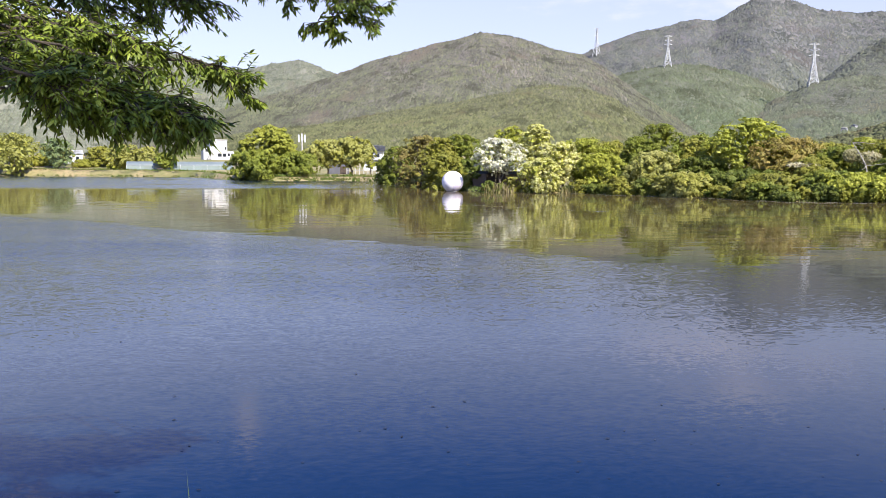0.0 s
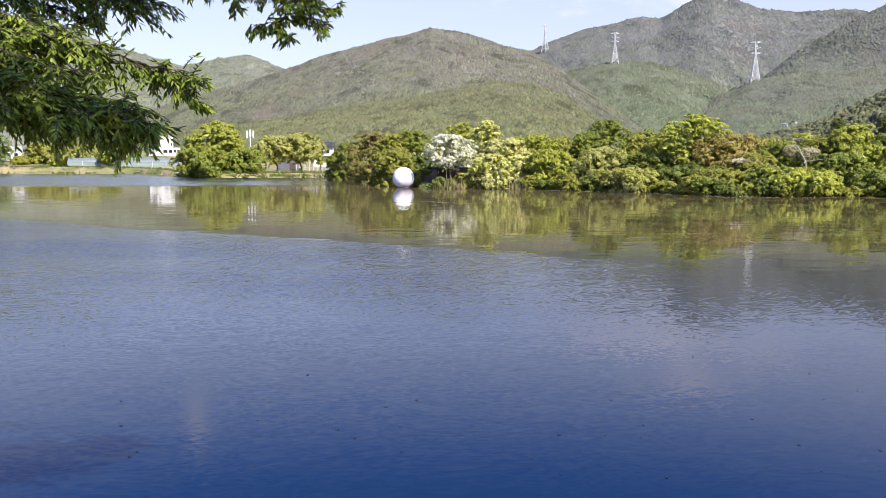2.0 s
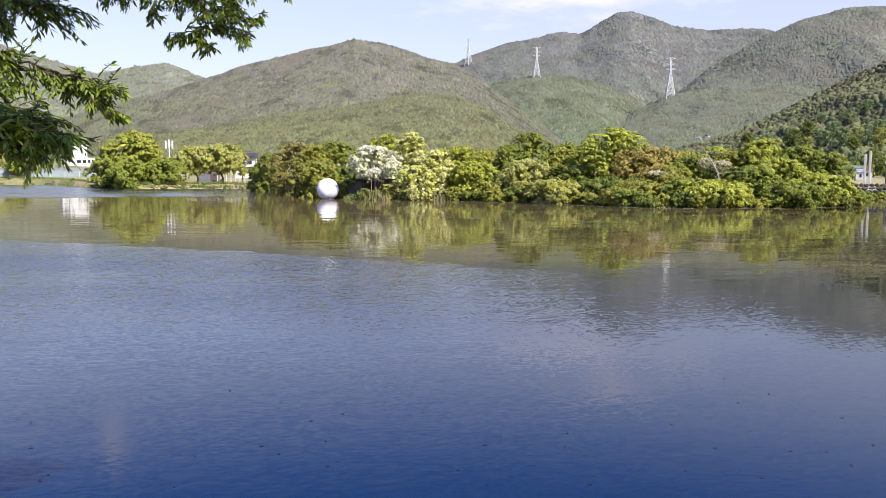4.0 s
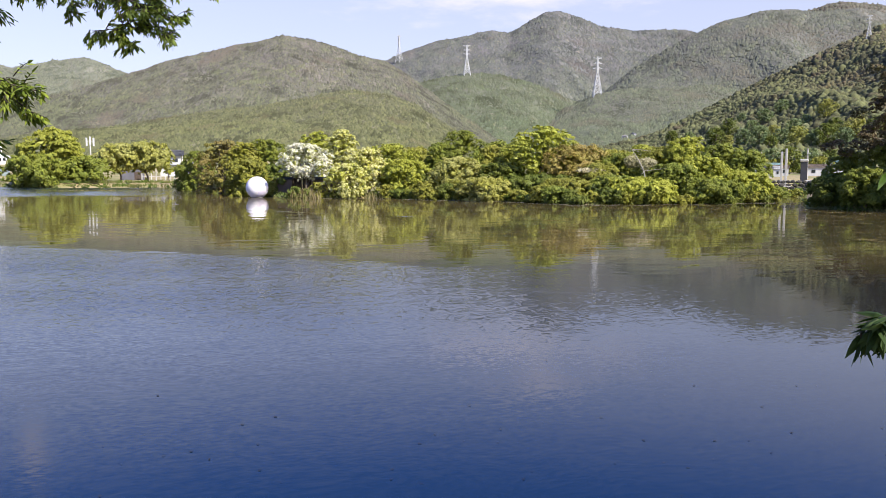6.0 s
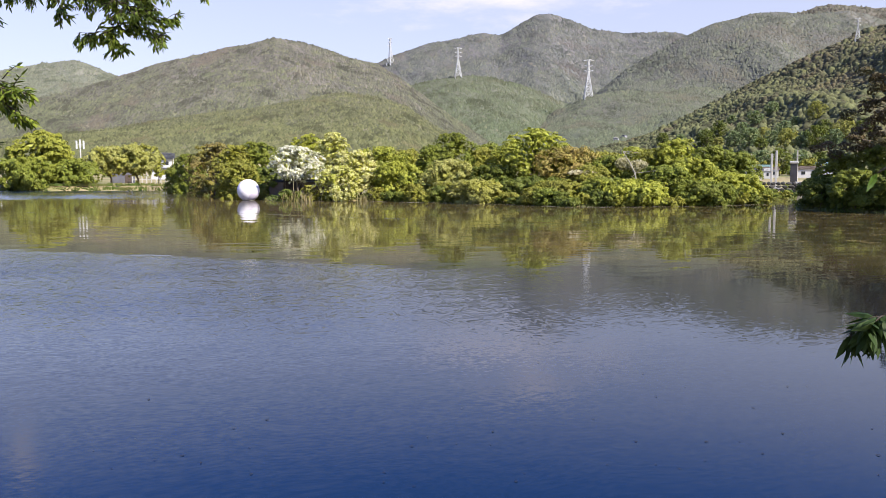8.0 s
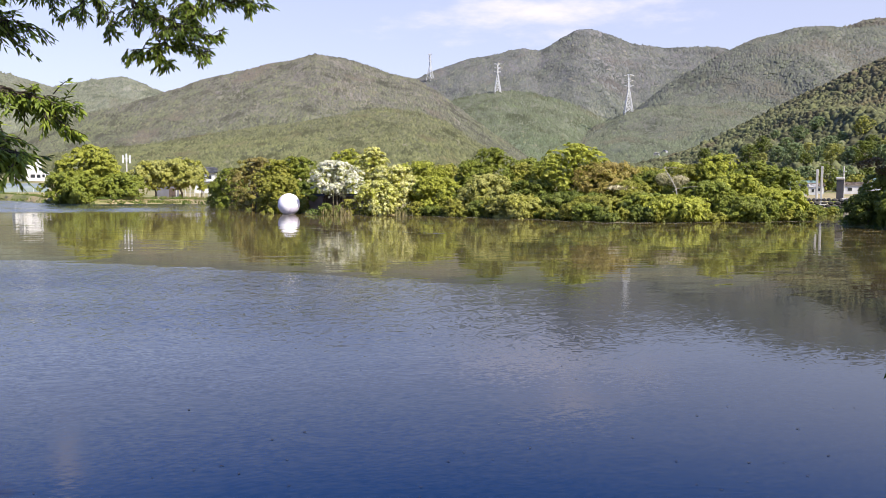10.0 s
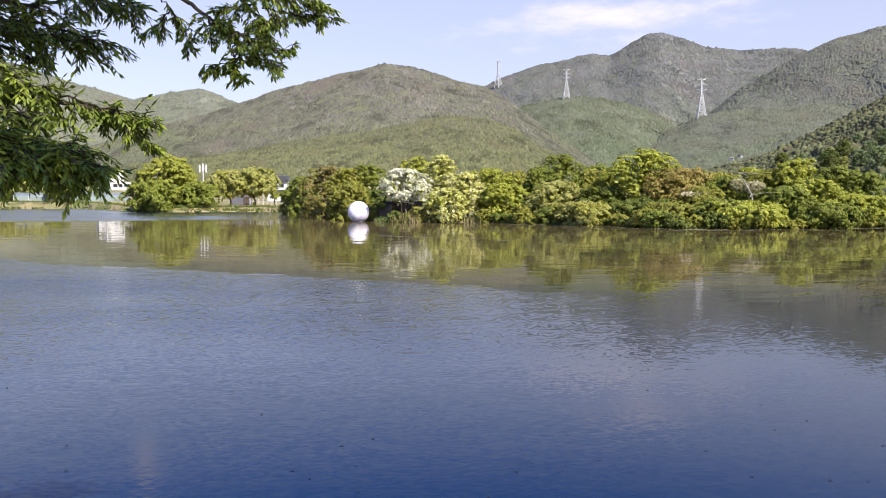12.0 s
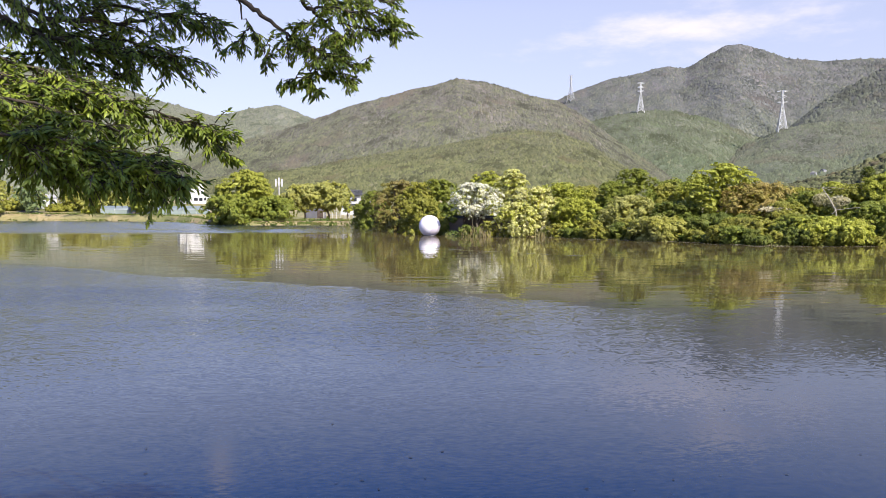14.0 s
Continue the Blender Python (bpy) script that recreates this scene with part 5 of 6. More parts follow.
dead_brush(*(41.30, 82.0, 4.4), 1.0, 0.7, "pale dry creeper draped over a tree", 1)
dead_brush(*(42.83, 81.3, 4.1), 1.2, 0.75, "pale dry creeper hanging by a dead trunk", 2)
dead_brush(*(36.78, 82.6, 3.4), 1.7, 0.28, "tan dry creeper on a shrub", 3)


def floating_bits():
    rng = np.random.default_rng(3)
    verts, faces, k = [], [], 0
    for i in range(90):
        az, r = rng.uniform(-32, 46), 7.5 * (rng.uniform(0.0, 1.0) ** -0.55)
        if r > 30:
            continue
        c = np.array([math.sin(radians(az)) * r, math.cos(radians(az)) * r, 0.006])
        a, L = rng.uniform(0, 3.14), rng.uniform(0.008, 0.026) * (1 + r / 25)
        u, v = np.array([math.cos(a), math.sin(a), 0]) * L, np.array([-math.sin(a), math.cos(a), 0]) * L * 0.45
        verts += [c - u, c + v + (0, 0, 0.003), c + u, c - v + (0, 0, 0.003)]
        faces.append((k, k + 1, k + 2, k + 3))
        k += 4
    tagged(new("floating_leaves", mesh_np("floating_leaves", verts, faces, LITTER)), "dark specks of leaf litter floating on the water", "litter", kind="stuff")


floating_bits()


def scum_line(lo, hi, off, wide, seed):
    """A thin broken line of pollen and scum drifted along the bank."""
    rng = np.random.default_rng(seed)
    verts, faces = [], []
    az, k = lo, 0
    while az < hi:
        run = rng.uniform(0.5, 2.4)
        steps = np.arange(az, min(hi, az + run), 0.06)
        if len(steps) > 3:
            q = np.sin(np.linspace(0, math.pi, len(steps))) ** 0.5
            mid = np.array([float(SHORE(a)) for a in steps]) - off - 0.35 * np.sin(steps * 2.3) + rng.normal(0, 0.04, len(steps))
            half = wide * q * rng.uniform(0.6, 1.2, len(steps))
            for a, m, h in zip(steps, mid, half):
                for r in (m - h, m + h):
                    verts.append((math.sin(radians(a)) * r, math.cos(radians(a)) * r, 0.006))
            faces += [(k + 2 * i, k + 2 * i + 2, k + 2 * i + 3, k + 2 * i + 1) for i in range(len(steps) - 1)]
            k = len(verts)
        az += run + rng.uniform(0.05, 0.7)
    tagged(new("floating_scum", mesh_np("floating_scum", verts, faces, SCUM)), "thin pale line of scum drifting along the bank", "scum", kind="stuff")


scum_line(5.0, 36.5, 1.3, 0.30, 8)
scum_line(15.0, 36.0, 3.0, 0.14, 9)


# ---------------------------------------------------------------- pine at the right
def pine(x, y, top, seed):
    rng = np.random.default_rng(seed)
    z0 = float(land(x, y)) - 0.1
    h = top - z0
    t = thing("pine_tree", (x, y, z0), 0, "dark spreading pine with layered boughs", "tree")
    adopt(new("trunk", tubes_mesh("trunk", [(wander((0, 0, -0.3), (0.5, 0, h), 0.25, rng, 7), 0.28, 0.08)], BARK)), t)
    for k in range(26):
        zz = h * (0.34 + 0.64 * k / 26)
        a = k * 2.4
        L = (1.15 - zz / h) * h * 0.64 * rng.uniform(0.7, 1.1) + 1.4
        end = (math.cos(a) * L, math.sin(a) * L, zz + rng.uniform(-0.2, 0.5))
        run = wander((0.3 * zz / h, 0, zz - 0.3), end, 0.12, rng, 6)
        limb = adopt(new("limb", tubes_mesh("limb", [(run, 0.075, 0.02)], BARK, 5)), t)
        pts = []
        for q in range(9):
            s = np.array(run[min(5, 2 + q % 4)]) + rng.normal(0, 1, 3) * np.array([0.6, 0.6, 0.28])
            pts.append(((s[0], s[1], s[2] + 0.1), rng.uniform(0.45, 0.8)))
        c, nrm = crown_points(pts, 800, rng, 0.55, 0.6)
        v, f = leaf_cards(c, nrm + np.array([0, 0, 0.6]), 0.36, rng, 0.42)
        adopt(new("needles", mesh_np("needles", v, f, LEAF["pine"])), limb)


pine(*(56.4, 56.8, 13.0), 4)


# ---------------------------------------------------------------- boughs close to the camera
LEAF_SHAPE = np.array([(0, 0, 0), (0.28, 0.15, -0.03), (0.62, 0.125, -0.07), (1.0, 0.0, -0.15), (0.62, -0.125, -0.07), (0.28, -0.15, -0.03), (0.28, 0, 0.03), (0.62, 0, -0.05)])
LEAF_FACES = np.array([(0, 6, 1), (1, 6, 7), (1, 7, 2), (2, 7, 3), (0, 5, 6), (5, 7, 6), (5, 4, 7), (4, 3, 7)])


def real_leaves(roots, ways, size, rng, sag=0.16):
    """Pointed, folded leaves at roots along ways."""
    n_ = len(roots)
    ax = ways / np.linalg.norm(ways, axis=1)[:, None]
    ax[:, 2] -= sag * rng.uniform(0.3, 1.6, n_)
    ax /= np.linalg.norm(ax, axis=1)[:, None]
    up = np.array([0, 0, 1.0]) + rng.normal(0, 0.45, (n_, 3))
    side = np.cross(up, ax)
    side /= np.linalg.norm(side, axis=1)[:, None]
    nrm = np.cross(ax, side)
    s = size * rng.uniform(0.6, 1.2, n_)
    L = LEAF_SHAPE
    verts = roots[:, None] + s[:, None, None] * (L[None, :, 0, None] * ax[:, None] + L[None, :, 1, None] * side[:, None] + L[None, :, 2, None] * nrm[:, None])
    faces = LEAF_FACES[None] + (np.arange(n_) * 8)[:, None, None]
    return verts.reshape(-1, 3), faces.reshape(-1, 3)


def bough(t, points, r0, seed, twigs, twig_len, leaf, bare=0.15, drop=0.25, per=13, spread=1.0, mat="near"):
    """A bough under a tree: its wood, and side twigs with leaves in two rows."""
    rng = np.random.default_rng(seed)
    origin = np.array(t.matrix_world.translation)
    pts = np.array(points, float) - origin
    # a finer, slightly crooked line
    fine = []
    for i in range(len(pts) - 1):
        for u in np.linspace(0, 1, 5, endpoint=i == len(pts) - 2):
            fine.append(pts[i] * (1 - u) + pts[i + 1] * u + rng.normal(0, 0.006, 3))
    fine = np.array(fine)
    runs = [([tuple(p) for p in fine], r0, r0 * 0.18)]
    roots, ways = [], []
    n_ = len(fine)
    for k in range(twigs):
        u = bare + (1 - bare) * (k + rng.uniform(0, 1)) / twigs
        i = min(n_ - 2, int(u * (n_ - 1)))
        p, along = fine[i], fine[i + 1] - fine[i]
        along = along / np.linalg.norm(along)
        sidew = rng.normal(0, 1, 3) * np.array([1, 0.9, 0.5])
        way = along * rng.uniform(0.3, 1.0) + sidew * 0.65 * spread
        way[2] -= drop * rng.uniform(0.0, 1.0)
        way /= np.linalg.norm(way)
        L = twig_len * rng.uniform(0.5, 1.2) * (1.0 - 0.35 * u)
        stems = [(p, way, L)]
        for q in range(3):
            w2 = way + rng.normal(0, 0.5, 3)
            w2[2] -= 0.15
            stems.append((p + way * L * (0.25 + 0.22 * q), w2 / np.linalg.norm(w2), L * rng.uniform(0.4, 0.65)))
        for (a, d, m) in stems:
            line = [a + d * m * s + np.array([0, 0, -0.22 * m * s * s]) for s in np.linspace(0, 1, 5)]
            runs.append(([tuple(q) for q in line], 0.0035, 0.0012))
            k_ = max(4, int(per * m / twig_len + 2))
            flank = np.cross(d, [0, 0, 1])
            flank /= max(1e-6, np.linalg.norm(flank))
            for j in range(k_):
                s = 0.12 + 0.88 * (j + 0.5) / k_
                roots.append(a + d * m * s + np.array([0, 0, -0.22 * m * s * s]))
                ways.append(d * 0.75 + flank * (0.8 if j % 2 else -0.8) + rng.normal(0, 0.25, 3))
            roots.append(a + d * m + np.array([0, 0, -0.22 * m]))
            ways.append(d + rng.normal(0, 0.2, 3))
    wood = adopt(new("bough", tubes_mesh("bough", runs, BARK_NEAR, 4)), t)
    v, f = real_leaves(np.array(roots), np.array(ways), leaf * 0.86, rng, 0.40)
    adopt(new("leaves", mesh_np("leaves", v, f, LEAF[mat])), wood)


near_tree = thing("zelkova_tree", (-6.2, -0.6, 1.35), 0, "old zelkova on the near bank with drooping leafy boughs", "tree")
FORK = (-5.4, 0.4, 5.4)
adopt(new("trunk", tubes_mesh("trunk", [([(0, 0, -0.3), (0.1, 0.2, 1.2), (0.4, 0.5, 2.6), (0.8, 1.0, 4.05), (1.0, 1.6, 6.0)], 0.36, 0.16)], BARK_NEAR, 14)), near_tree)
bough(near_tree, [FORK, (-2.92, 4.31, 4.69), (-2.35, 4.30, 4.21), (-1.92, 4.29, 4.02), (-1.58, 4.32, 4.01), (-1.27, 4.32, 4.07), (-1.13, 4.35, 4.07)], 0.025, 1, 46, 0.34, 0.052, 0.3)
bough(near_tree, [FORK, (-2.88, 4.09, 4.50), (-2.31, 4.21, 4.10), (-1.99, 4.26, 3.94), (-1.73, 4.26, 3.87), (-1.48, 4.36, 3.86), (-1.29, 4.42, 3.83)], 0.022, 2, 50, 0.27, 0.052, 0.3)
bough(near_tree, [FORK, (-2.59, 3.80, 3.88), (-2.03, 3.79, 3.60), (-1.72, 3.83, 3.51), (-1.44, 3.84, 3.50), (-1.20, 3.92, 3.46), (-1.09, 3.95, 3.43), (-0.97, 3.98, 3.40)], 0.020, 3, 40, 0.24, 0.048, 0.32)
bough(near_tree, [FORK, (-2.23, 3.32, 3.53), (-1.76, 3.37, 3.34), (-1.50, 3.38, 3.28), (-1.30, 3.46, 3.27), (-1.16, 3.51, 3.24), (-1.08, 3.54, 3.19)], 0.018, 4, 74, 0.24, 0.05, 0.42)
bough(near_tree, [FORK, (-2.06, 3.07, 3.49), (-1.71, 3.17, 3.35), (-1.53, 3.26, 3.29), (-1.40, 3.32, 3.24), (-1.26, 3.37, 3.16)], 0.015, 5, 40, 0.19, 0.047, 0.5, 0.08)
bough(near_tree, [FORK, (-2.50, 3.74, 3.77), (-2.00, 3.92, 3.75), (-1.69, 3.95, 3.65), (-1.48, 4.04, 3.59)], 0.018, 6, 54, 0.22, 0.05, 0.34)
bough(near_tree, [FORK, (-2.79, 4.15, 4.58), (-2.26, 4.24, 4.25), (-1.96, 4.27, 4.14), (-1.68, 4.28, 4.13), (-1.47, 4.36, 4.19)], 0.020, 7, 34, 0.30, 0.052, 0.32)
bough(near_tree, [FORK, (-2.10, 3.16, 3.46), (-1.87, 3.31, 3.40), (-1.67, 3.30, 3.35), (-1.58, 3.35, 3.30)], 0.012, 8, 20, 0.16, 0.048, 0.55, 0.08)
bough(near_tree, [FORK, (-2.12, 3.15, 3.42), (-1.75, 3.26, 3.27), (-1.50, 3.27, 3.22), (-1.35, 3.34, 3.18), (-1.20, 3.40, 3.12)], 0.014, 16, 46, 0.17, 0.042, 0.6, 0.15)
bough(near_tree, [FORK, (-2.12, 3.16, 3.46), (-1.68, 3.29, 3.29), (-1.40, 3.32, 3.20), (-1.21, 3.39, 3.20), (-1.06, 3.44, 3.15)], 0.014, 17, 54, 0.20, 0.042, 0.52, 0.2)
bough(near_tree, [FORK, (-3.01, 4.36, 4.59), (-2.45, 4.47, 4.10), (-2.04, 4.56, 3.97), (-1.71, 4.59, 3.90), (-1.46, 4.68, 4.00)], 0.022, 18, 18, 0.32, 0.056, 0.3)
bough(near_tree, [FORK, (-2.20, 3.22, 3.45), (-1.97, 3.25, 3.44), (-1.76, 3.26, 3.37), (-1.60, 3.34, 3.32), (-1.48, 3.39, 3.27)], 0.014, 22, 40, 0.17, 0.044, 0.55, 0.2)
bough(near_tree, [FORK, (-2.03, 3.60, 3.57), (-1.69, 3.60, 3.49), (-1.47, 3.60, 3.42), (-1.28, 3.60, 3.37)], 0.014, 39, 40, 0.19, 0.05, 0.4, 0.3)
bough(near_tree, [FORK, (-1.97, 3.50, 3.45), (-1.69, 3.50, 3.36), (-1.50, 3.50, 3.29), (-1.30, 3.50, 3.24)], 0.014, 40, 40, 0.19, 0.05, 0.4, 0.3)
bough(near_tree, [FORK, (-2.14, 3.80, 3.72), (-1.83, 3.80, 3.63), (-1.65, 3.80, 3.58)], 0.014, 41, 30, 0.19, 0.05, 0.4, 0.3)
bough(near_tree, [FORK, (-1.99, 3.40, 3.39), (-1.69, 3.40, 3.30), (-1.53, 3.40, 3.23), (-1.39, 3.40, 3.16)], 0.013, 42, 26, 0.15, 0.05, 0.5, 0.15)
bough(near_tree, [FORK, (-2.10, 3.60, 3.54), (-1.79, 3.60, 3.45), (-1.61, 3.60, 3.39)], 0.013, 44, 40, 0.18, 0.05, 0.45, 0.25)
bough(near_tree, [FORK, (-2.19, 3.75, 3.66), (-1.84, 3.75, 3.57), (-1.65, 3.75, 3.50)], 0.013, 45, 40, 0.18, 0.05, 0.45, 0.25)
bough(near_tree, [FORK, (-1.93, 3.30, 3.44), (-1.62, 3.30, 3.35), (-1.44, 3.30, 3.31), (-1.31, 3.30, 3.28)], 0.013, 46, 34, 0.15, 0.05, 0.5, 0.15)
HIGH = (-5.2, 1.0, 7.3)
bough(near_tree, [HIGH, (-1.51, 5.00, 4.85), (-1.07, 4.80, 4.28), (-0.95, 4.80, 4.19), (-0.82, 4.80, 4.10), (-0.76, 4.80, 4.03), (-0.69, 4.80, 4.01)], 0.03, 9, 10, 0.13, 0.046, 0.8, 0.35, 9, 1.0)
bough(near_tree, [(-1.07, 4.80, 4.28), (-1.04, 4.80, 4.16), (-0.98, 4.80, 4.07), (-0.93, 4.80, 4.01), (-0.84, 4.80, 3.97)], 0.007, 13, 9, 0.1, 0.044, 0.35, 0.35, 9, 1.0)
bough(near_tree, [(-1.00, 4.80, 4.10), (-1.04, 4.80, 4.06), (-1.09, 4.80, 4.01), (-1.15, 4.80, 3.96)], 0.005, 19, 8, 0.1, 0.044, 0.2, 0.35, 9, 1.0)
bough(near_tree, [(-0.93, 4.80, 4.01), (-0.91, 4.80, 3.95), (-0.89, 4.80, 3.90), (-0.91, 4.80, 3.85)], 0.004, 23, 6, 0.07, 0.044, 0.2, 0.35, 9, 1.0)
bough(near_tree, [(-0.82, 4.75, 4.09), (-0.76, 4.75, 4.04), (-0.71, 4.75, 4.00), (-0.65, 4.75, 3.98)], 0.008, 24, 14, 0.13, 0.048, 0.2, 0.35, 9, 1.0)
bough(near_tree, [(-0.65, 4.75, 3.98), (-0.58, 4.75, 3.95), (-0.51, 4.75, 3.93), (-0.45, 4.75, 3.93)], 0.007, 25, 22, 0.13, 0.048, 0.0, 0.35, 9, 1.0)
bough(near_tree, [HIGH, (-1.05, 4.90, 4.92), (-0.74, 4.80, 4.33), (-0.66, 4.80, 4.22), (-0.58, 4.80, 4.15), (-0.50, 4.80, 4.07), (-0.48, 4.80, 4.00)], 0.026, 26, 26, 0.15, 0.048, 0.8, 0.35, 9, 1.0)
bough(near_tree, [(-0.66, 4.80, 4.22), (-0.51, 4.80, 4.22), (-0.38, 4.80, 4.20), (-0.24, 4.80, 4.19), (-0.18, 4.80, 4.17)], 0.01, 12, 34, 0.17, 0.048, 0.05, 0.35, 9, 1.0)
bough(near_tree, [(-0.76, 4.90, 4.36), (-0.55, 4.90, 4.33), (-0.35, 4.90, 4.31), (-0.18, 4.90, 4.28)], 0.01, 27, 30, 0.17, 0.048, 0.1, 0.35, 9, 1.0)
bough(near_tree, [(-0.48, 4.80, 4.13), (-0.34, 4.80, 4.10), (-0.21, 4.80, 4.09), (-0.07, 4.80, 4.10)], 0.006, 28, 18, 0.12, 0.048, 0.1, 0.7, 9, 1.0)
bough(near_tree, [(-0.54, 4.80, 4.15), (-0.61, 4.80, 4.13), (-0.69, 4.80, 4.13), (-0.75, 4.80, 4.09)], 0.006, 29, 10, 0.11, 0.046, 0.1, 0.35, 9, 1.0)
bough(near_tree, [(-0.69, 4.80, 3.97), (-0.67, 4.80, 3.91), (-0.64, 4.80, 3.87), (-0.59, 4.80, 3.86), (-0.51, 4.80, 3.85)], 0.006, 10, 6, 0.08, 0.044, 0.55, 0.35, 9, 1.0)
bough(near_tree, [(-0.59, 4.80, 3.86), (-0.65, 4.80, 3.82), (-0.74, 4.80, 3.81), (-0.83, 4.80, 3.80)], 0.005, 11, 13, 0.1, 0.046, 0.15, 0.7, 9, 1.0)
bough(near_tree, [(-0.64, 4.80, 3.86), (-0.65, 4.80, 3.81), (-0.62, 4.80, 3.77), (-0.60, 4.80, 3.72)], 0.005, 14, 11, 0.09, 0.046, 0.15, 0.7, 9, 1.0)
bough(near_tree, [(-0.54, 4.80, 3.86), (-0.48, 4.80, 3.83), (-0.42, 4.80, 3.81), (-0.39, 4.80, 3.81)], 0.005, 15, 11, 0.09, 0.046, 0.05, 0.6, 9, 1.0)
bough(near_tree, [(-0.48, 4.80, 3.92), (-0.41, 4.80, 3.88), (-0.36, 4.80, 3.90), (-0.30, 4.80, 3.93)], 0.005, 30, 8, 0.08, 0.046, 0.1, 0.5, 9, 1.0)
bough(near_tree, [FORK, (-2.46, 4.50, 4.29), (-1.92, 4.50, 4.20), (-1.52, 4.50, 4.12), (-1.28, 4.50, 4.08), (-1.11, 4.50, 4.04)], 0.02, 31, 32, 0.2, 0.05, 0.35, 0.35, 9, 1.0)
bough(near_tree, [FORK, (-2.47, 4.40, 4.08), (-1.94, 4.40, 3.97), (-1.61, 4.40, 3.94), (-1.37, 4.40, 3.88), (-1.18, 4.40, 3.82)], 0.02, 32, 34, 0.18, 0.05, 0.35, 0.35, 9, 1.0)
bough(near_tree, [FORK, (-2.42, 4.40, 3.88), (-2.06, 4.40, 3.87), (-1.79, 4.40, 3.82), (-1.57, 4.40, 3.74)], 0.016, 33, 26, 0.18, 0.05, 0.4, 0.35, 9, 1.0)
bough(near_tree, [FORK, (-2.09, 3.80, 3.66), (-1.78, 3.80, 3.61), (-1.60, 3.80, 3.58), (-1.45, 3.80, 3.56), (-1.31, 3.80, 3.52)], 0.014, 34, 34, 0.15, 0.052, 0.45, 0.5, 9, 1.0)
bough(near_tree, [(-1.59, 3.90, 3.59), (-1.38, 3.90, 3.53), (-1.19, 3.90, 3.47), (-1.04, 3.90, 3.41), (-0.88, 3.90, 3.27)], 0.008, 35, 30, 0.13, 0.05, 0.1, 0.6, 9, 1.0)
bough(near_tree, [(-1.19, 3.90, 3.47), (-1.06, 3.90, 3.44), (-0.96, 3.90, 3.40), (-0.88, 3.90, 3.39)], 0.005, 36, 12, 0.11, 0.05, 0.1, 0.5, 9, 1.0)
bough(near_tree, [(-1.24, 3.40, 3.23), (-1.16, 3.40, 3.20), (-1.11, 3.40, 3.16), (-1.09, 3.40, 3.09)], 0.005, 37, 14, 0.12, 0.052, 0.1, 0.9, 9, 1.0)
bough(near_tree, [(-1.24, 3.40, 3.23), (-1.13, 3.40, 3.20), (-1.03, 3.40, 3.18), (-0.98, 3.40, 3.15)], 0.005, 38, 14, 0.12, 0.05, 0.1, 0.7, 9, 1.0)


def shade_canopy(t, centre, rx, ry, rz, count, leaf, seed, clumps, puff=1.0):
    """Unseen crown added to shade the boughs: clumps of leaf sprays, gaps between."""
    rng = np.random.default_rng(seed)
    lobes_ = []
    for k in range(clumps):
        d = rng.normal(0, 1, 3)
        d = d / np.linalg.norm(d) * rng.uniform(0.2, 1.0) ** 0.5
        lobes_.append((tuple(np.array(centre) + d * np.array([rx, ry, rz])), puff * rng.uniform(0.5, 1.0)))
    c, nrm = crown_points(lobes_, count, rng, 0.6, 0.8)
    v, f = leaf_cards(c, nrm + np.array([0, 0, 0.6]), leaf, rng)
    adopt(new("crown", mesh_np("crown", v, f, LEAF["near"])), t)
    for k in range(clumps // 6):
        a = (1.0, 1.6, 6.0) if k % 2 else (0.8, 1.0, 4.0)
        adopt(new("limb", tubes_mesh("limb", [(wander(a, lobes_[k * 6][0], 0.25, rng, 6), 0.11, 0.02)], BARK_NEAR, 6)), t)


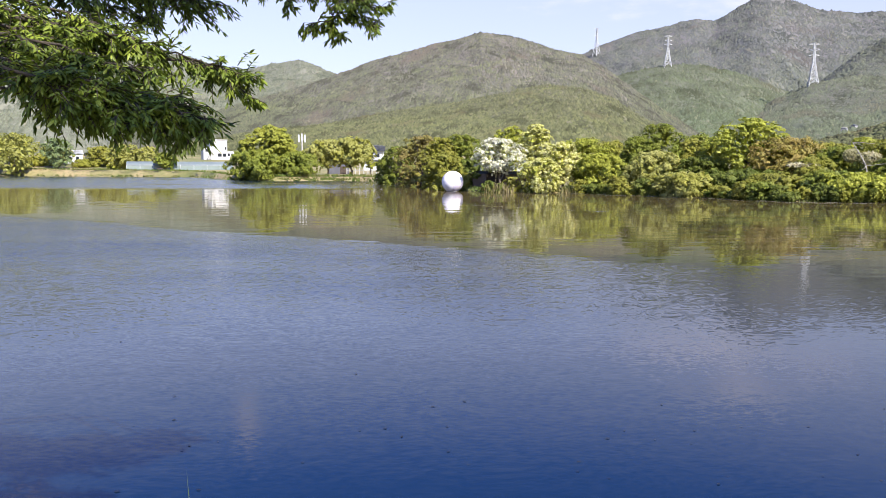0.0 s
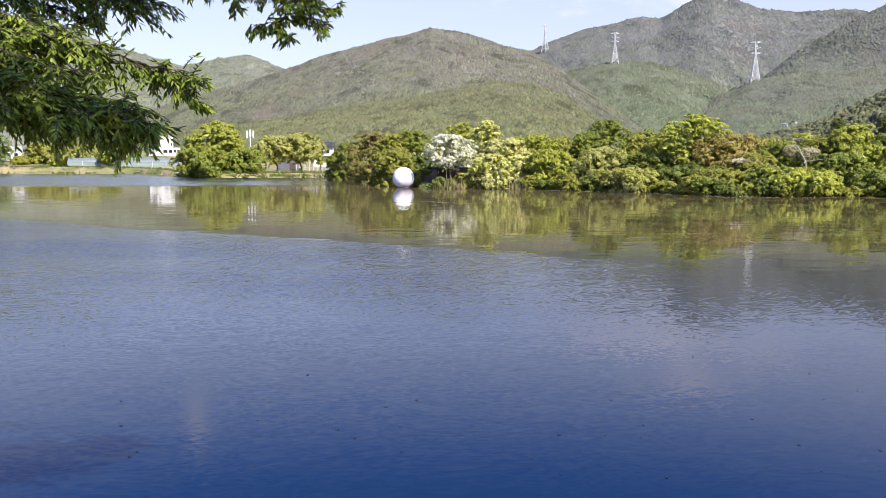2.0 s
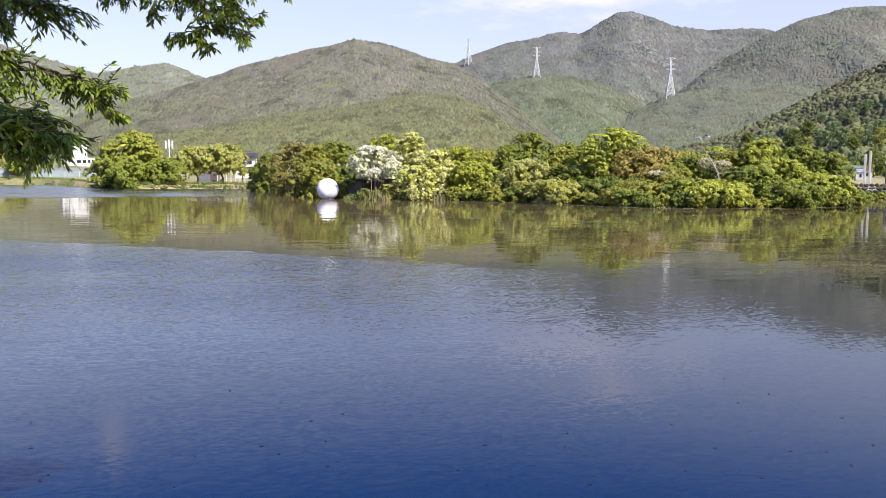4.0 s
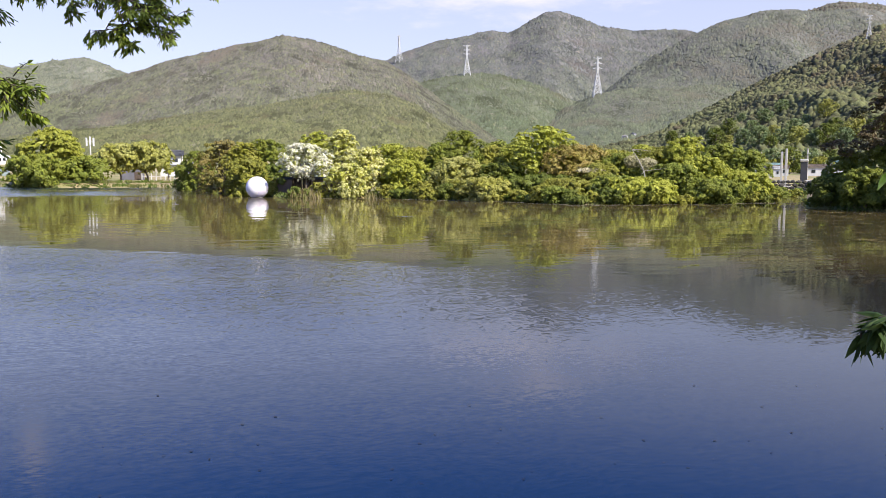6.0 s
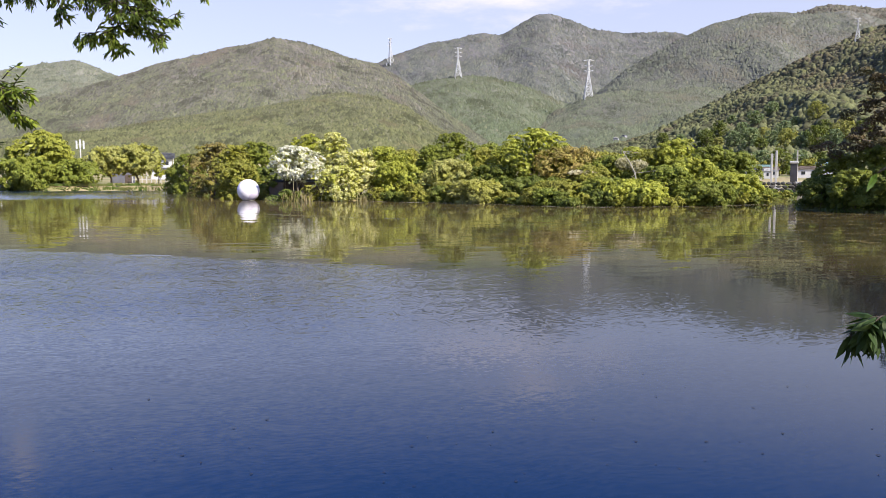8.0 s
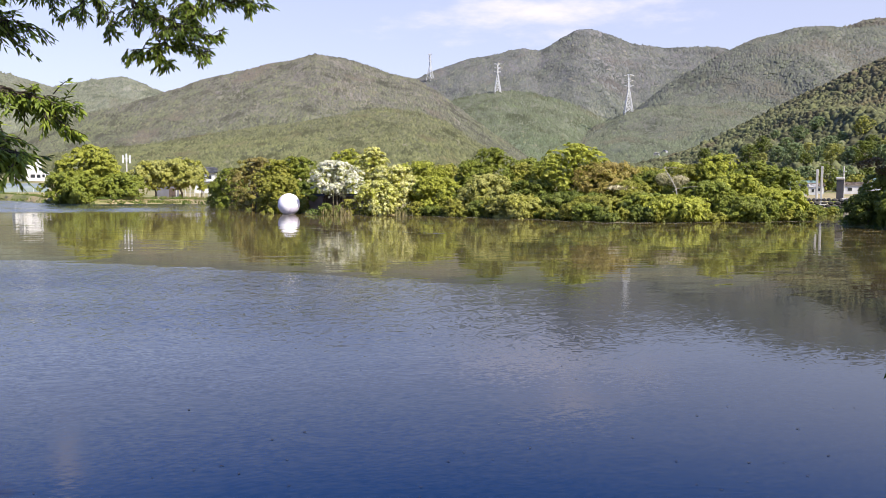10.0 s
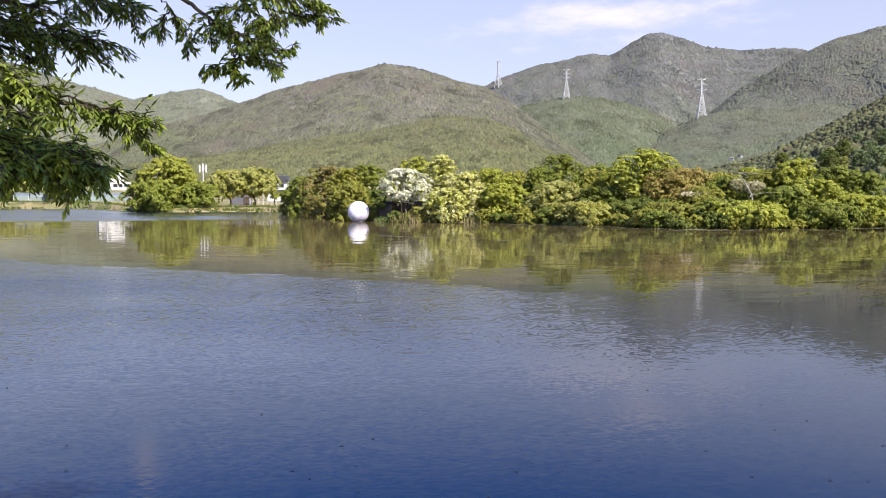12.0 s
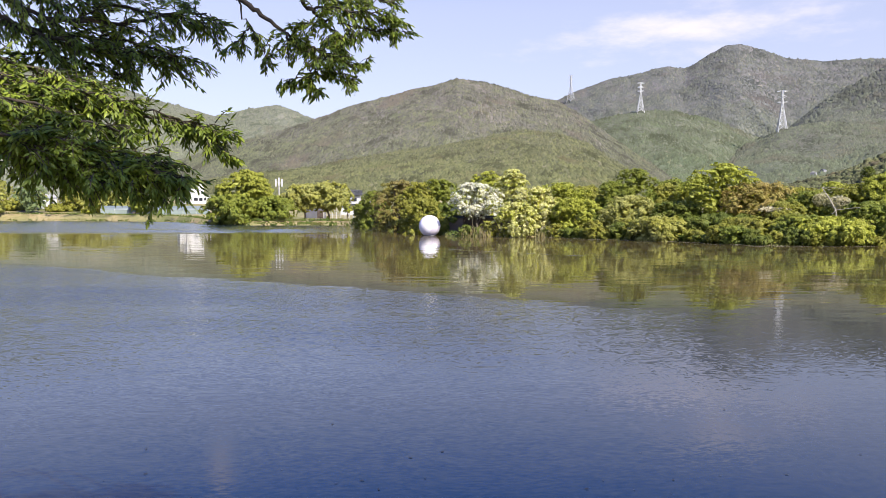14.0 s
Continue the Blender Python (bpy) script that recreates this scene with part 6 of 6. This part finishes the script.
shade_canopy(near_tree, (2.8, -8.0, 8.2), 6.5, 4.6, 1.9, 16000, 0.17, 55, 90)
# two unseen clumps set to keep sun off the upper and lower boughs
shade_canopy(near_tree, (6.45, 1.8, 6.2), 1.35, 0.35, 0.3, 2900, 0.13, 56, 24, 0.5)
shade_canopy(near_tree, (7.0, -0.28, 6.2), 1.35, 0.45, 0.3, 1300, 0.13, 57, 20, 0.45)
near_sapling = thing("sapling", (3.6, 0.6, 1.35), 0, "young broadleaf tree reaching in beside the bank", "tree")
adopt(new("trunk", tubes_mesh("trunk", [([(0, 0, -0.2), (-0.1, 0.2, 0.8), (-0.2, 0.5, 1.6), (-0.25, 0.6, 2.4)], 0.05, 0.02)], BARK_NEAR, 9)), near_sapling)
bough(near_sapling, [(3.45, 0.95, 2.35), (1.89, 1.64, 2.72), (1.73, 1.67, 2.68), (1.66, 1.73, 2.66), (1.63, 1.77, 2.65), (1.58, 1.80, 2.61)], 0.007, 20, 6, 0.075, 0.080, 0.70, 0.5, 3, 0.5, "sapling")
for k, tip in enumerate(((4.1, 0.2, 4.5), (4.6, 0.9, 4.1), (3.9, -0.4, 4.0), (4.5, 0.3, 3.4))):
    bough(near_sapling, [(3.36, 1.15, 3.3), ((3.36 + tip[0]) / 2, (1.1 + tip[1]) / 2, tip[2] - 0.3), tip], 0.012, 60 + k, 20, 0.3, 0.06, 0.25, 0.2, 9)
# a thin shoot with a few large hanging leaves
shoot_base = np.array(near_sapling.matrix_world.translation)
shoot_line = [np.array(q) - shoot_base for q in ((3.4, 1.1, 2.95), (1.48, 1.34, 3.15), (1.35, 1.34, 3.08), (1.29, 1.39, 3.04), (1.28, 1.40, 3.03))]
shoot = adopt(new("bough", tubes_mesh("bough", [([tuple(q) for q in shoot_line], 0.005, 0.0015)], BARK_NEAR, 5)), near_sapling)
leaf_roots = np.array([shoot_line[4], shoot_line[3], shoot_line[3] * 0.8 + shoot_line[2] * 0.2, shoot_line[3] * 0.5 + shoot_line[2] * 0.5])
leaf_ways = np.array([(-0.45, 0.1, -0.7), (0.1, -0.15, -1.0), (0.2, 0.1, -1.0), (0.0, 0.2, -1.0)])
v, f = real_leaves(leaf_roots, leaf_ways, 0.056, np.random.default_rng(5), 0.05)
adopt(new("leaves", mesh_np("leaves", v, f, LEAF["shoot"])), shoot)


# ---------------------------------------------------------------- grass at the camera's feet
blades("grass_tuft", (-0.41, 1.44, 1.39), 0.03, 7, 0.91, "grass", "few green grass blades on the near bank", "grass", 91, 0.006, "stuff", 0.12)
